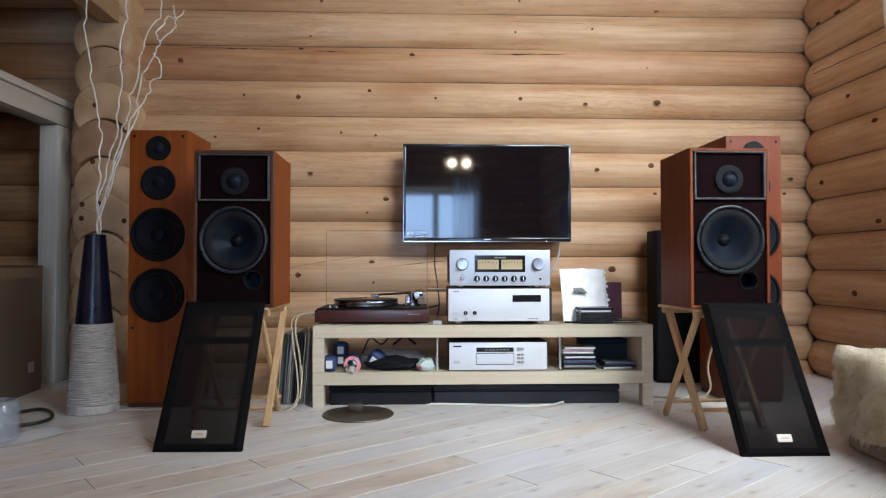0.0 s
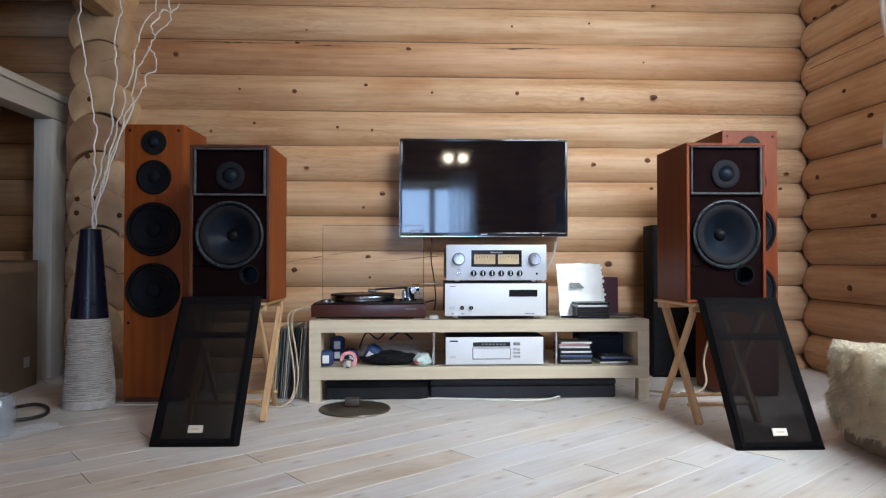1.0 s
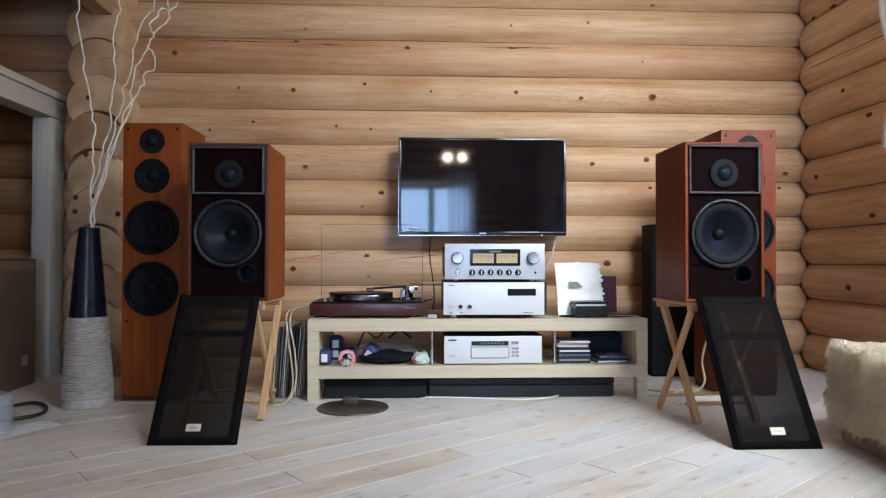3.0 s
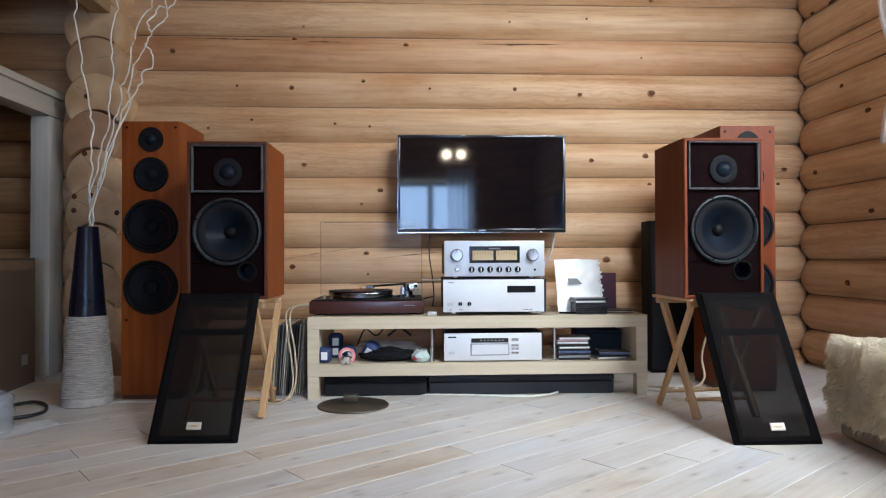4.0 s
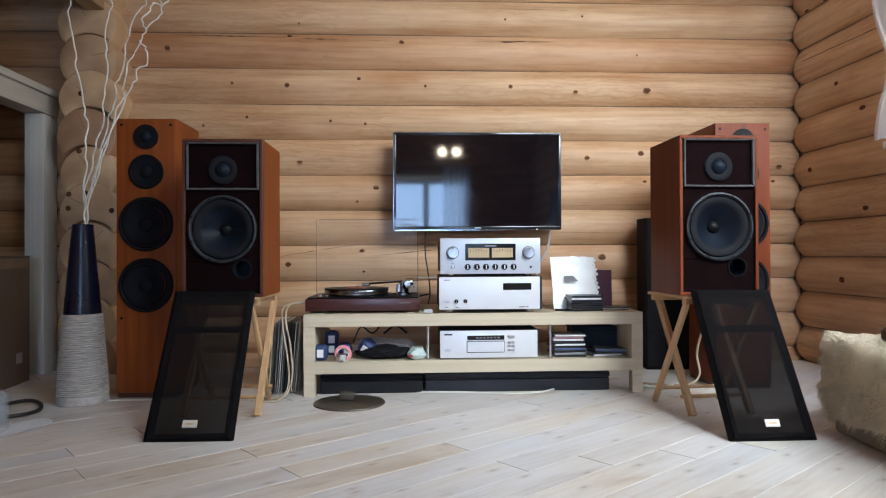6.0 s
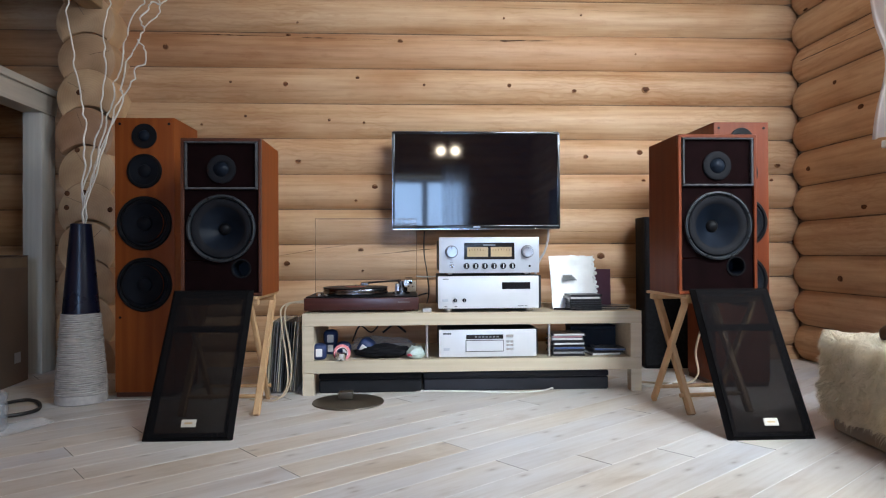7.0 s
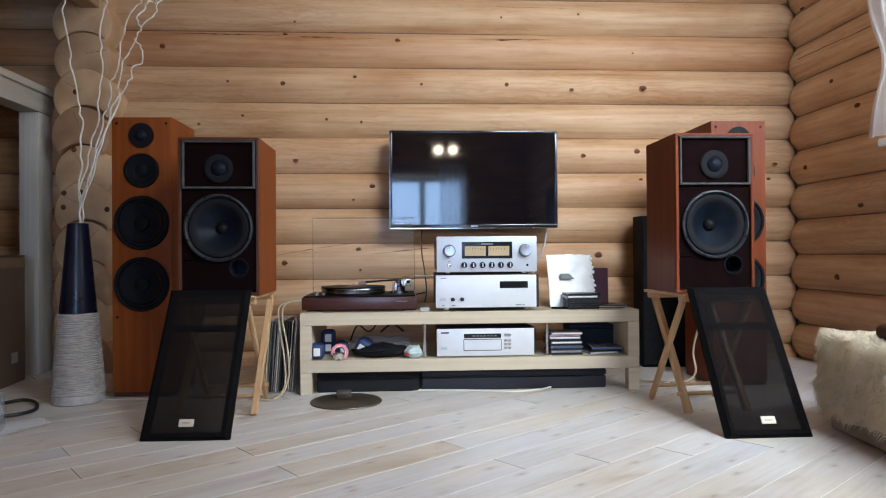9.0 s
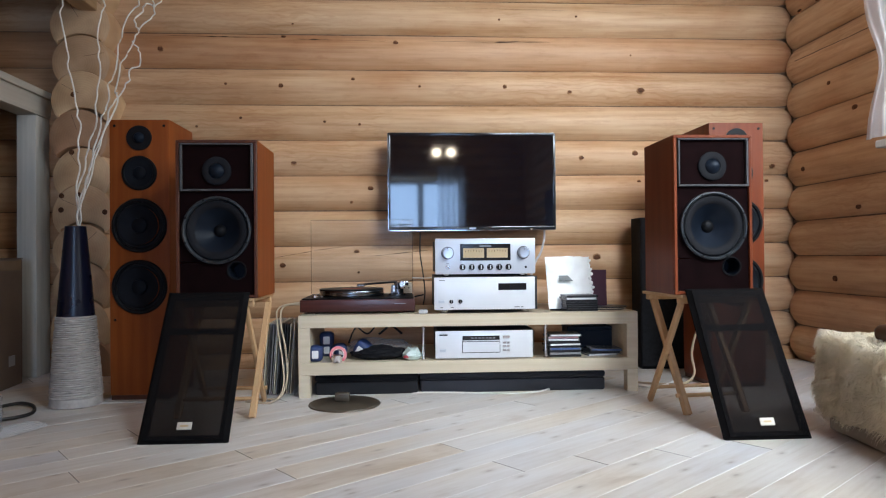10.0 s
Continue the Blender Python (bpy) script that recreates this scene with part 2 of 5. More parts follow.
def board_oak():
    """Whitewashed oak: pale washed streaks, brownish and greyish clouds, small elongated knots."""
    m, nt, b = mat_base("whitewashed_oak", 0.38)
    b.inputs["Specular IOR Level"].default_value = 0.35

    def tex(kind, scale, stretch, out="Fac", **vals):
        n = nd(nt, kind, Scale=scale, **vals)
        nt.links.new(coords(nt, stretch, 23.0), n.inputs["Vector"])
        return n.outputs[out]

    streak = tex("ShaderNodeTexNoise", 55.0, (0.06, 1, 1), Detail=5.0, Roughness=0.65)
    cloud = tex("ShaderNodeTexNoise", 6.0, (0.35, 1, 1), Detail=5.0, Roughness=0.6, Distortion=0.5)
    tint = tex("ShaderNodeTexNoise", 2.3, (0.5, 1, 1), Detail=2.0)
    col = ramp(nt, streak, [(0.25, (0.595, 0.545, 0.51)), (0.5, (0.665, 0.63, 0.60)), (0.75, (0.715, 0.69, 0.67))])
    col = mixc(nt, 1.0, col, ramp(nt, cloud, [(0.28, (0.76, 0.69, 0.63)), (0.42, (0.94, 0.915, 0.89)), (0.60, (1, 1, 1))]), 'MULTIPLY')
    col = mixc(nt, 1.0, col, ramp(nt, tint, [(0.35, (1.0, 0.95, 0.87)), (0.5, (1, 1, 1)), (0.66, (0.93, 0.95, 1.0))]), 'MULTIPLY')
    oi = nt.nodes.new("ShaderNodeObjectInfo")
    col = mixc(nt, 1.0, col, ramp(nt, oi.outputs["Random"], [(0.0, (0.95, 0.925, 0.90)), (0.3, (1, 1, 1)), (0.6, (0.96, 0.965, 0.985)), (1.0, (1.02, 1.015, 1.0))]), 'MULTIPLY')
    vo = nd(nt, "ShaderNodeTexVoronoi", Scale=1.9)
    vo.voronoi_dimensions = '2D'
    nt.links.new(coords(nt, (1.7, 4.0, 1), 23.0), vo.inputs["Vector"])
    kf = ramp(nt, vo.outputs["Distance"], [(0.02, (0.55, 0.55, 0.55)), (0.05, (0.22, 0.22, 0.22)), (0.12, (0, 0, 0))])
    col = mixc(nt, kf, col, (0.24, 0.175, 0.135))
    nt.links.new(col, b.inputs["Base Color"])
    bump(nt, b, streak, 0.15, 0.0015)
    return m


BOARD = board_oak()
FILLER = plain("pale_joint_filler", (0.84, 0.83, 0.82), 0.6)
BOARD_END = plain("dark_board_end", (0.10, 0.08, 0.07), 0.8)
CEIL_WOOD = wood("ceiling_pine", (0.36, 0.22, 0.11), (0.5, 0.33, 0.18), (0.6, 0.42, 0.25), 0.5, 'y', 14, 1.2, 0.25)
CHERRY = wood("cherry_veneer", (0.155, 0.035, 0.0075), (0.235, 0.055, 0.011), (0.30, 0.080, 0.0165), 0.5, 'z', 10, 0, 0.22, 0.06, 9.0, 0.0, 0.12)
CHERRY_RED = wood("red_cherry_veneer", (0.115, 0.024, 0.009), (0.175, 0.038, 0.013), (0.23, 0.055, 0.019), 0.48, 'z', 10, 0, 0.22, 0.06, 9.0, 0.0, 0.14)
BAFFLE = plain("dark_brown_baffle", (0.006, 0.0022, 0.0024), 0.85, 0, 0.3, 20, 0.2, spec=0.03)
BLACK = plain("black_plastic", (0.006, 0.006, 0.007), 0.45, 0, 0.3, spec=0.10)
GRILLE_BLACK = plain("matt_black_frame", (0.0045, 0.0040, 0.0042), 0.8, 0, 0.3, 15, 0.1, spec=0.06)
BLACK_SOFT = plain("black_rubber", (0.008, 0.008, 0.010), 0.7, 0, 0.3, 15, 0.2, spec=0.12)
CONE = plain("dark_polymer_cone", (0.007, 0.010, 0.016), 0.34, 0, 0.25, 14, 0.03, spec=0.08)
CONE_BLACK = plain("black_paper_cone", (0.005, 0.006, 0.009), 0.6, 0, 0.3, 20, 0.2, spec=0.1)
SURROUND = plain("grey_rubber_surround", (0.020, 0.023, 0.027), 0.5, 0, 0.3, 18, 0.15, spec=0.3)
FELT = plain("grey_felt_strip", (0.055, 0.053, 0.055), 0.9, 0, 0.4, 40, 0.5)
SILVER = plain("brushed_silver", (0.64, 0.64, 0.66), 0.36, 0.15, 0.04, 6, 0.05)
SILVER_COOL = plain("cool_silver_paint", (0.50, 0.52, 0.57), 0.38, 0.25, 0.05, 6, 0.05)
CHROME = plain("polished_metal", (0.75, 0.75, 0.77), 0.16, 1.0, 0.06)
BIRCH = wood("birch_effect_foil", (0.50, 0.41, 0.29), (0.60, 0.505, 0.37), (0.66, 0.57, 0.43), 0.45, 'x', 12, 0, 0.1, 0.04)
STOOL_WOOD = wood("beech", (0.44, 0.25, 0.12), (0.57, 0.35, 0.18), (0.66, 0.43, 0.24), 0.42, 'z', 12, 0, 0.18, 0.08)
WHITEWOOD = wood("whitewashed_pine", (0.42, 0.38, 0.32), (0.56, 0.52, 0.45), (0.64, 0.60, 0.53), 0.6, 'y', 12, 0.9, 0.2, 0.3)
WHITEWOOD_UP = wood("whitewashed_pine_upright", (0.42, 0.38, 0.32), (0.56, 0.52, 0.45), (0.64, 0.60, 0.53), 0.6, 'z', 12, 0.9, 0.2, 0.3)
ROSEWOOD = wood("rosewood_veneer", (0.034, 0.0085, 0.0075), (0.062, 0.0165, 0.013), (0.095, 0.028, 0.021), 0.3, 'x', 16, 0, 0.3, 0.04, 4.0, 0.4)
SCREEN = plain("glossy_screen", (0.003, 0.003, 0.005), 0.045, 0, 0.1, 4, 0.0, 0.01, spec=0.5)
WHITE_PAPER = plain("white_paper", (0.78, 0.77, 0.75), 0.6)
RIM = wood("dark_cherry_rim", (0.045, 0.014, 0.007), (0.075, 0.022, 0.010), (0.11, 0.034, 0.015), 0.4, 'z', 10, 0, 0.2, 0.05)
DARK_WOOD = wood("dark_brown_wood", (0.05, 0.022, 0.012), (0.09, 0.04, 0.022), (0.13, 0.06, 0.035), 0.35, 'y', 12, 0, 0.2, 0.05)


def clear(name, color, rough, weight, spec=0.5):
    """Clear sheet: glossy film over see-through stuff."""
    m, nt, b = mat_base(name, rough, 0, color)
    b.inputs["Specular IOR Level"].default_value = spec
    tr = nt.nodes.new("ShaderNodeBsdfTransparent")
    mx = nt.nodes.new("ShaderNodeMixShader")
    mx.inputs[0].default_value = weight
    nt.links.new(tr.outputs[0], mx.inputs[1])
    nt.links.new(b.outputs[0], mx.inputs[2])
    nt.links.new(mx.outputs[0], nt.nodes["Material Output"].inputs["Surface"])
    return m


ACRYLIC = clear("clear_acrylic", (0.4, 0.34, 0.3), 0.12, 0.045, 0.3)
ACRYLIC_EDGE = clear("acrylic_edge", (0.07, 0.055, 0.045), 0.4, 0.25, 0.05)
GLASS = clear("window_glass", (0.8, 0.85, 0.9), 0.03, 0.08)
POLY = clear("crinkled_polythene", (0.75, 0.77, 0.8), 0.14, 0.24)
MESHCLOTH = clear("see_through_black_cloth", (0.0075, 0.0065, 0.0068), 0.9, 0.74, 0.05)


# ---------------------------------------------------------------- log walls
PITCH, RAD = 0.196, 0.125
JOINT0 = 1.645 - 8 * PITCH            # a joint of the long wall, below the floor
CROSS = -0.075                        # how much lower the crossing logs lie


def log_mesh(name, length, seed, r=RAD, half=PITCH / 2 - 0.0025, nose=0.0):
    """A round log along x from 0 to length with flat beds, bowed and bumpy as hewn."""
    bm = bmesh.new()
    a_max = math.asin(min(1, half / r))
    nseg = max(4, int(length / 0.07))
    arc = [(-a_max + 2 * a_max * i / 10) for i in range(11)]
    prof = [(-math.cos(a) * r, math.sin(a) * r) for a in arc] + [(math.cos(a) * r, math.sin(a) * r) for a in reversed(arc)]
    rings = []
    xs = [(length - nose) * i / nseg for i in range(nseg + 1)]
    if nose:
        xs += [length - nose * (1 - t) for t in (0.2, 0.4, 0.6, 0.75, 0.87, 0.95, 1.0)]
    for x in xs:
        ring = []
        t = max(0.0, (x - (length - nose)) / nose) if nose else 0.0
        end = 0.72 + 0.28 * math.sqrt(max(0.0, 1 - t * t))
        for (py, pz) in prof:
            k = 1 + 0.020 * noise.noise((x * 1.1 + seed * 7.3, py * 5, pz * 5)) + 0.008 * noise.noise((x * 6 + seed * 3.1, py * 11, pz * 11))
            edge = abs(pz) / half
            dz = 0.0035 * noise.noise((x * 0.9, seed * 2.7, 1.0 if pz > 0 else -1.0)) if edge > 0.9 else 0
            ring.append(bm.verts.new((x, py * k * end, (pz + dz) * end)))
        rings.append(ring)
    n = len(prof)
    for a, b in zip(rings, rings[1:]):
        for k in range(n):
            bm.faces.new((a[k], a[(k + 1) % n], b[(k + 1) % n], b[k]))
    f0 = bm.faces.new(rings[0][::-1])
    f1 = bm.faces.new(rings[-1])
    f0.material_index = f1.material_index = 1
    return to_mesh(name, bm, [LOG, LOG_END])


def log(parent, a, b, z, turn, seed, nose=0.0):
    """One log of a wall: turn 0 runs along x from a[0] to b, 90 along y."""
    length = b - (a[0] if turn == 0 else a[1])
    ob = new("log", log_mesh("log", length, seed, nose=nose))
    ob.matrix_basis = pose(a[0], a[1], z, 0, 0, turn)
    ob.parent = parent
    return ob


def structure(name, label, category):
    return tagged(new(name), label, category, kind="structure")


AX_N, AX_E, AX_W, AX_S = ROOM_N + 0.085, ROOM_E + 0.085, ROOM_W - 0.085, ROOM_S - 0.085
wall_n = structure("wall_north", "honey-coloured round pine log wall with dark knots", "wall")
wall_e = structure("wall_east", "round pine log wall with a curtained window opening", "wall")
wall_w = structure("wall_west", "round pine log wall in the shade", "wall")
wall_s = structure("wall_south", "round pine log wall with a double window", "wall")
rows = range(-1, 24)


def split_run(parent, fixed, lo, hi, z, turn, hole, seed, nose=0.0):
    """A course of logs, broken where a window opening (lo, hi, bottom, top) cuts through it."""
    pieces = [(lo, hi)]
    if hole and hole[2] < z < hole[3]:
        pieces = [(lo, hole[0]), (hole[1], hi)]
    for i, (p, q) in enumerate(pieces):
        strip = (p, q, fixed - 0.075, fixed + 0.075) if turn == 0 else (fixed - 0.075, fixed + 0.075, p, q)
        part("caulking", B(*strip, z + PITCH / 2 - 0.008, z + PITCH / 2 + 0.008), CHINK, parent)
        log(parent, (p, fixed) if turn == 0 else (fixed, p), q, z, turn, seed + 50 * i, nose if q == hi else 0.0)


WIN_E = (0.16, 2.72, 1.10, 2.25)
WIN_R = (-1.70, 0.80, 2.40, 3.58)
WIN_S = (-0.80, 0.98, 0.72, 1.95)
# unseen opening, cut only for the west fill lamp
FILL_OPENING_W = (0.0, 2.6, 2.78, 4.12)
for i in rows:
    zc = JOINT0 + PITCH * (i + 0.5)
    if zc < -0.11:
        continue
    split_run(wall_n, AX_N, ROOM_W - 0.3, ROOM_E + 0.008, zc, 0, None, i + 1, 0.10)
    split_run(wall_s, AX_S, ROOM_W - 0.3, ROOM_E + 0.35, zc, 0, WIN_S, i + 31)
    split_run(wall_e, AX_E, ROOM_S - 0.3, ROOM_N + 0.008, zc + CROSS, 90, WIN_E if zc < 2.3 else WIN_R, i + 61, 0.10)
    split_run(wall_w, AX_W, ROOM_S - 0.3, ROOM_N + 0.35, zc + CROSS, 90, FILL_OPENING_W, i + 91)
part("corner_packing", B(ROOM_E + 0.02, ROOM_E + 0.30, ROOM_N + 0.02, ROOM_N + 0.30, 0, CEIL), CHINK, wall_n)

# unseen wall, added to block daylight from the left corner
wall_p = structure("wall_light_block", "unseen round log wall added to keep daylight off the left corner", "wall")
for i in rows:
    zc = JOINT0 + PITCH * (i + 0.5)
    if -0.11 < zc + CROSS < 2.12:
        split_run(wall_p, -2.04, ROOM_S - 0.3, 2.40, zc + CROSS, 90, None, i + 121)

# stub of the crossing partition, whose sawn ends face the room
stub = structure("wall_partition_stub", "stack of sawn round log ends of a crossing wall", "wall")
SCRIBE = math.asin(PITCH / 2 / 0.150)


def end_outline(r, shrink, seed):
    """Outline of a scribed log seen end on: round above, hollowed below where it saddles the next log."""
    pts = []
    for k in range(31):
        a = -SCRIBE + (math.pi + 2 * SCRIBE) * k / 30
        kk = r * (1 + 0.025 * noise.noise((math.cos(a) * 1.3, math.sin(a) * 1.3, seed))) - shrink
        pts.append((kk * math.cos(a), kk * math.sin(a)))
    for k in range(1, 14):
        a = math.pi - SCRIBE - (math.pi - 2 * SCRIBE) * k / 14
        kk = r * (1 + 0.02 * noise.noise((math.cos(a) * 1.3, math.sin(a) * 1.3, seed - 3.7))) + 0.004 + shrink
        pts.append((kk * math.cos(a), kk * math.sin(a) - PITCH))
    return pts


END_KNOTS = {4: ((-0.105, 0.095), (-0.108, 0.022), (-0.020, 0.100), (0.112, 0.010)), 5: ((-0.05, 0.125),), 7: ((-0.04, 0.03),)}
for i in range(-1, 15):
    zc = JOINT0 + CROSS + PITCH * (i + 0.5)
    if zc < -0.05:
        continue
    bm = bmesh.new()
    r0 = 0.150 + random.uniform(-0.005, 0.004)
    rings = [[bm.verts.new((px, yy, pz)) for px, pz in end_outline(r0, sh, i * 3.7)] for yy, sh in ((0.32, 0.0), (0.010, 0.0), (0.003, 0.002), (0.0, 0.008))]
    nn = len(rings[0])
    for a, b in zip(rings, rings[1:]):
        for k in range(nn):
            bm.faces.new((a[k], a[(k + 1) % nn], b[(k + 1) % nn], b[k]))
    bm.faces.new(rings[-1])
    at = pose(-1.785 + random.uniform(-0.010, 0.010), 3.44 + random.uniform(-0.014, 0.014), zc - 0.045)
    le = part("log_end", bm, LOG_END, stub, m=at)
    for kx, kz in END_KNOTS.get(i, ()):
        part("knot", L([(0, 0.002), (0.010, 0.0018), (0.014, 0.0)], (kx, -0.0004, kz), 'y', 12), KNOT, le)
    a = random.uniform(0.2, 2.9)
    p = [(t * 0.12 * math.cos(a) + 0.004 * noise.noise((t * 5, i, 0)), -0.0002, 0.03 + t * 0.095 * math.sin(a)) for t in (0.15, 0.4, 0.7, 1.0)]
    part("crack", T(p, 0.0009, 5), CRACK, le)

# ---------------------------------------------------------------- ceiling, floor base
ceiling = solid("ceiling", B(ROOM_W - 0.2, ROOM_E + 0.2, ROOM_S - 0.2, ROOM_N + 0.2, CEIL, CEIL + 0.12), CEIL_WOOD, "pine board ceiling", "ceiling", kind="structure")
floor = solid("floor", B(ROOM_W - 0.2, ROOM_E + 0.2, ROOM_S - 0.2, ROOM_N + 0.2, -0.10, -0.0005), FILLER, "whitewashed oak boards laid diagonally", "floor", kind="structure")

# ---------------------------------------------------------------- loudspeakers
def ring_prof(r0, r1, h):
    return [(r0, 0), (r0, h * 0.7), (r0 + (r1 - r0) * 0.25, h), (r0 + (r1 - r0) * 0.75, h), (r1, h * 0.6), (r1, 0)]


def tower_speaker(loc, rz, label, veneer):
    """A slim floor-standing loudspeaker with four drivers; local front face at y = 0."""
    sp = thing("tower_loudspeaker", label, "loudspeaker", loc, rz, group="pair of tower loudspeakers")
    w = 0.126
    part("cabinet", B(-w, w, 0, 0.30, 0.02, 1.195, bevel=0.004, seg=2), veneer, sp)
    part("plinth", B(-w + 0.004, w - 0.004, 0.006, 0.295, 0, 0.0195), RIM, sp)
    for z, r in ((0.742, 0.116), (0.480, 0.116)):
        d = part("woofer", L(ring_prof(r * 0.86, r, 0.012), (0, 0, z), 'y', 40), BLACK, sp)
        part("surround", L([(r * 0.70, 0.0), (r * 0.74, 0.006), (r * 0.79, 0.008), (r * 0.84, 0.006), (r * 0.87, 0.001)], (0, 0, z), 'y', 40), BLACK_SOFT, d)
        part("cone", L([(r * 0.71, 0.001), (r * 0.28, -0.012), (r * 0.26, -0.004), (r * 0.14, 0.002), (0, 0.004)], (0, -0.013, z), 'y', 40), CONE_BLACK, d)
    d = part("midrange", L(ring_prof(0.058, 0.074, 0.010), (0, 0, 0.966), 'y', 36), BLACK, sp)
    part("cone", L([(0.060, 0.002), (0.028, -0.004), (0.026, 0.0), (0.014, 0.006), (0, 0.008)], (0, -0.006, 0.966), 'y', 32), CONE_BLACK, d)
    d = part("tweeter", L(disc_prof(0.053, 0, 0.007), (0, 0, 1.116), 'y', 36), BLACK, sp)
    part("dome", L([(0.024, 0.007), (0.021, 0.014), (0.013, 0.020), (0.006, 0.022), (0, 0.0225)], (0, 0, 1.116), 'y', 24), CONE, d)
    for sx in (-1, 1):
        for z in (1.168, 0.34):
            part("grille_socket", L(disc_prof(0.006, 0, 0.002, 0.0005), (sx * 0.104, 0, z), 'y', 12), BLACK, sp)
    return sp


def holed(bm, x0, x1, z0, z1, cx, cz, r, y, n=48):
    """A flat board facing -y with a round hole."""
    inner, outer, deep = [], [], []
    for k in range(n):
        a = 2 * math.pi * k / n
        c, s = math.cos(a), math.sin(a)
        reach = min((x1 - cx) / c if c > 1e-6 else (x0 - cx) / c if c < -1e-6 else 9, (z1 - cz) / s if s > 1e-6 else (z0 - cz) / s if s < -1e-6 else 9)
        inner.append(bm.verts.new((cx + r * c, y, cz + r * s)))
        deep.append(bm.verts.new((cx + r * c, y + 0.02, cz + r * s)))
        outer.append(bm.verts.new((cx + reach * c, y, cz + reach * s)))
    for k in range(n):
        j = (k + 1) % n
        bm.faces.new((inner[k], inner[j], outer[j], outer[k]))
        bm.faces.new((inner[k], deep[k], deep[j], inner[j]))
    for (x, z) in ((x0, z0), (x1, z0), (x1, z1), (x0, z1)):
        near = sorted(range(n), key=lambda k: (outer[k].co.x - x) ** 2 + (outer[k].co.z - z) ** 2)[:2]
        k, j = sorted(near)
        if (k, j) == (0, n - 1):
            k, j = j, k
        if (outer[k].co - Vector((x, y, z))).length > 1e-5 and (outer[j].co - Vector((x, y, z))).length > 1e-5:
            bm.faces.new((outer[k], outer[j], bm.verts.new((x, y, z))))


def monitor_speaker(loc, rz, label, veneer, depth, rim):
    """A wide two-way loudspeaker with a felt-framed tweeter bay; base at z = 0, front rim at y = 0."""
    sp = thing("loudspeaker", label, "loudspeaker", loc, rz, group="pair of stool-mounted loudspeakers")
    w, h, tk = 0.150, 0.597, 0.012
    bm = bmesh.new()
    box(bm, -w, w, 0.016, depth, 0, h)
    front = [f for f in bm.faces if f.calc_center_median().y < 0.017]
    bmesh.ops.delete(bm, geom=front, context='FACES')
    part("cabinet", bm, veneer, sp)
    for nm, a in (("top_lip", (-w, w, 0, 0.0155, h - tk, h)), ("bottom_lip", (-w, w, 0, 0.0155, 0, tk)),
                  ("side_lip", (-w, -w + tk, 0, 0.0155, tk, h - tk)), ("side_lip", (w - tk, w, 0, 0.0155, tk, h - tk))):
        part(nm, B(*a, bevel=0.002), rim, sp)
    bm = bmesh.new()
    box(bm, -w + tk, w - tk, 0.010, 0.0155, 0.384, h - tk)
    holed(bm, -w + tk, w - tk, 0.137, 0.384, 0, 0.256, 0.118, 0.010)
    holed(bm, -w + tk, w - tk, tk, 0.137, 0.072, 0.104, 0.0305, 0.010)
    part("baffle", bm, BAFFLE, sp, smooth=False)
    # felt strips round the tweeter bay
    for a in ((-0.134, -0.127, 0.412, 0.578), (0.127, 0.136, 0.412, 0.578), (-0.134, 0.136, 0.404, 0.4115), (-0.134, 0.136, 0.5785, 0.584)):
        part("felt_strip", B(a[0], a[1], -0.004, 0.0098, a[2], a[3], bevel=0.0015), FELT, sp)
    tz = 0.480
    tw = part("tweeter", L(disc_prof(0.054, -0.0098, -0.004), (0.0, 0, tz), 'y', 40), BLACK_SOFT, sp)
    part("faceplate_ring", L(ring_prof(0.030, 0.052, 0.004), (0.0, 0.0035, tz), 'y', 36), BLACK_SOFT, tw)
    part("dome", L([(0.028, -0.003), (0.023, 0.004), (0.013, 0.010), (0.006, 0.012), (0, 0.0125)], (0.0, 0, tz), 'y', 28), CONE, tw)
    for k in range(4):
        a = math.pi / 4 + k * math.pi / 2
        part("screw", L(disc_prof(0.004, 0, 0.002, 0.0005), (0.044 * math.cos(a), 0.003, tz + 0.044 * math.sin(a)), 'y', 10), CHROME, tw)
    wz, r = 0.256, 0.127
    wo = part("woofer", L([(r, -0.0098), (r + 0.001, 0.0), (r, 0.006), (r * 0.955, 0.008), (r * 0.92, 0.004), (r * 0.90, -0.006)], (0, 0, wz), 'y', 56), SURROUND, sp)
    part("surround", L([(r * 0.905, -0.006), (r * 0.86, 0.001), (r * 0.80, 0.002), (r * 0.70, -0.003), (r * 0.645, -0.0085)], (0, 0, wz), 'y', 56), BLACK_SOFT, wo)
    part("cone", L([(r * 0.647, -0.0085), (r * 0.56, -0.018), (r * 0.42, -0.032), (r * 0.27, -0.046), (r * 0.17, -0.054)], (0, 0.0, wz), 'y', 56), CONE, wo)
    part("dust_cap", L([(r * 0.195, -0.053), (r * 0.16, -0.044), (r * 0.09, -0.038), (0, -0.036)], (0, 0, wz), 'y', 28), BLACK, wo)
    for k in range(8):
        a = math.pi / 8 + k * math.pi / 4
        part("bolt", L(disc_prof(0.0045, 0, 0.002, 0.0005), (r * 0.955 * math.cos(a), -0.0075, wz + r * 0.955 * math.sin(a)), 'y', 10), BLACK, wo)
    po = part("port", L([(0.037, -0.0098), (0.037, -0.006), (0.033, -0.006), (0.030, -0.0098)], (0.072, 0, 0.104), 'y', 32), BLACK, sp)
    part("port_tube", L([(0.0305, -0.0097), (0.0300, -0.06), (0.029, -0.09), (0, -0.09)], (0.072, 0.0, 0.104), 'y', 32), CONE, po)
    return sp


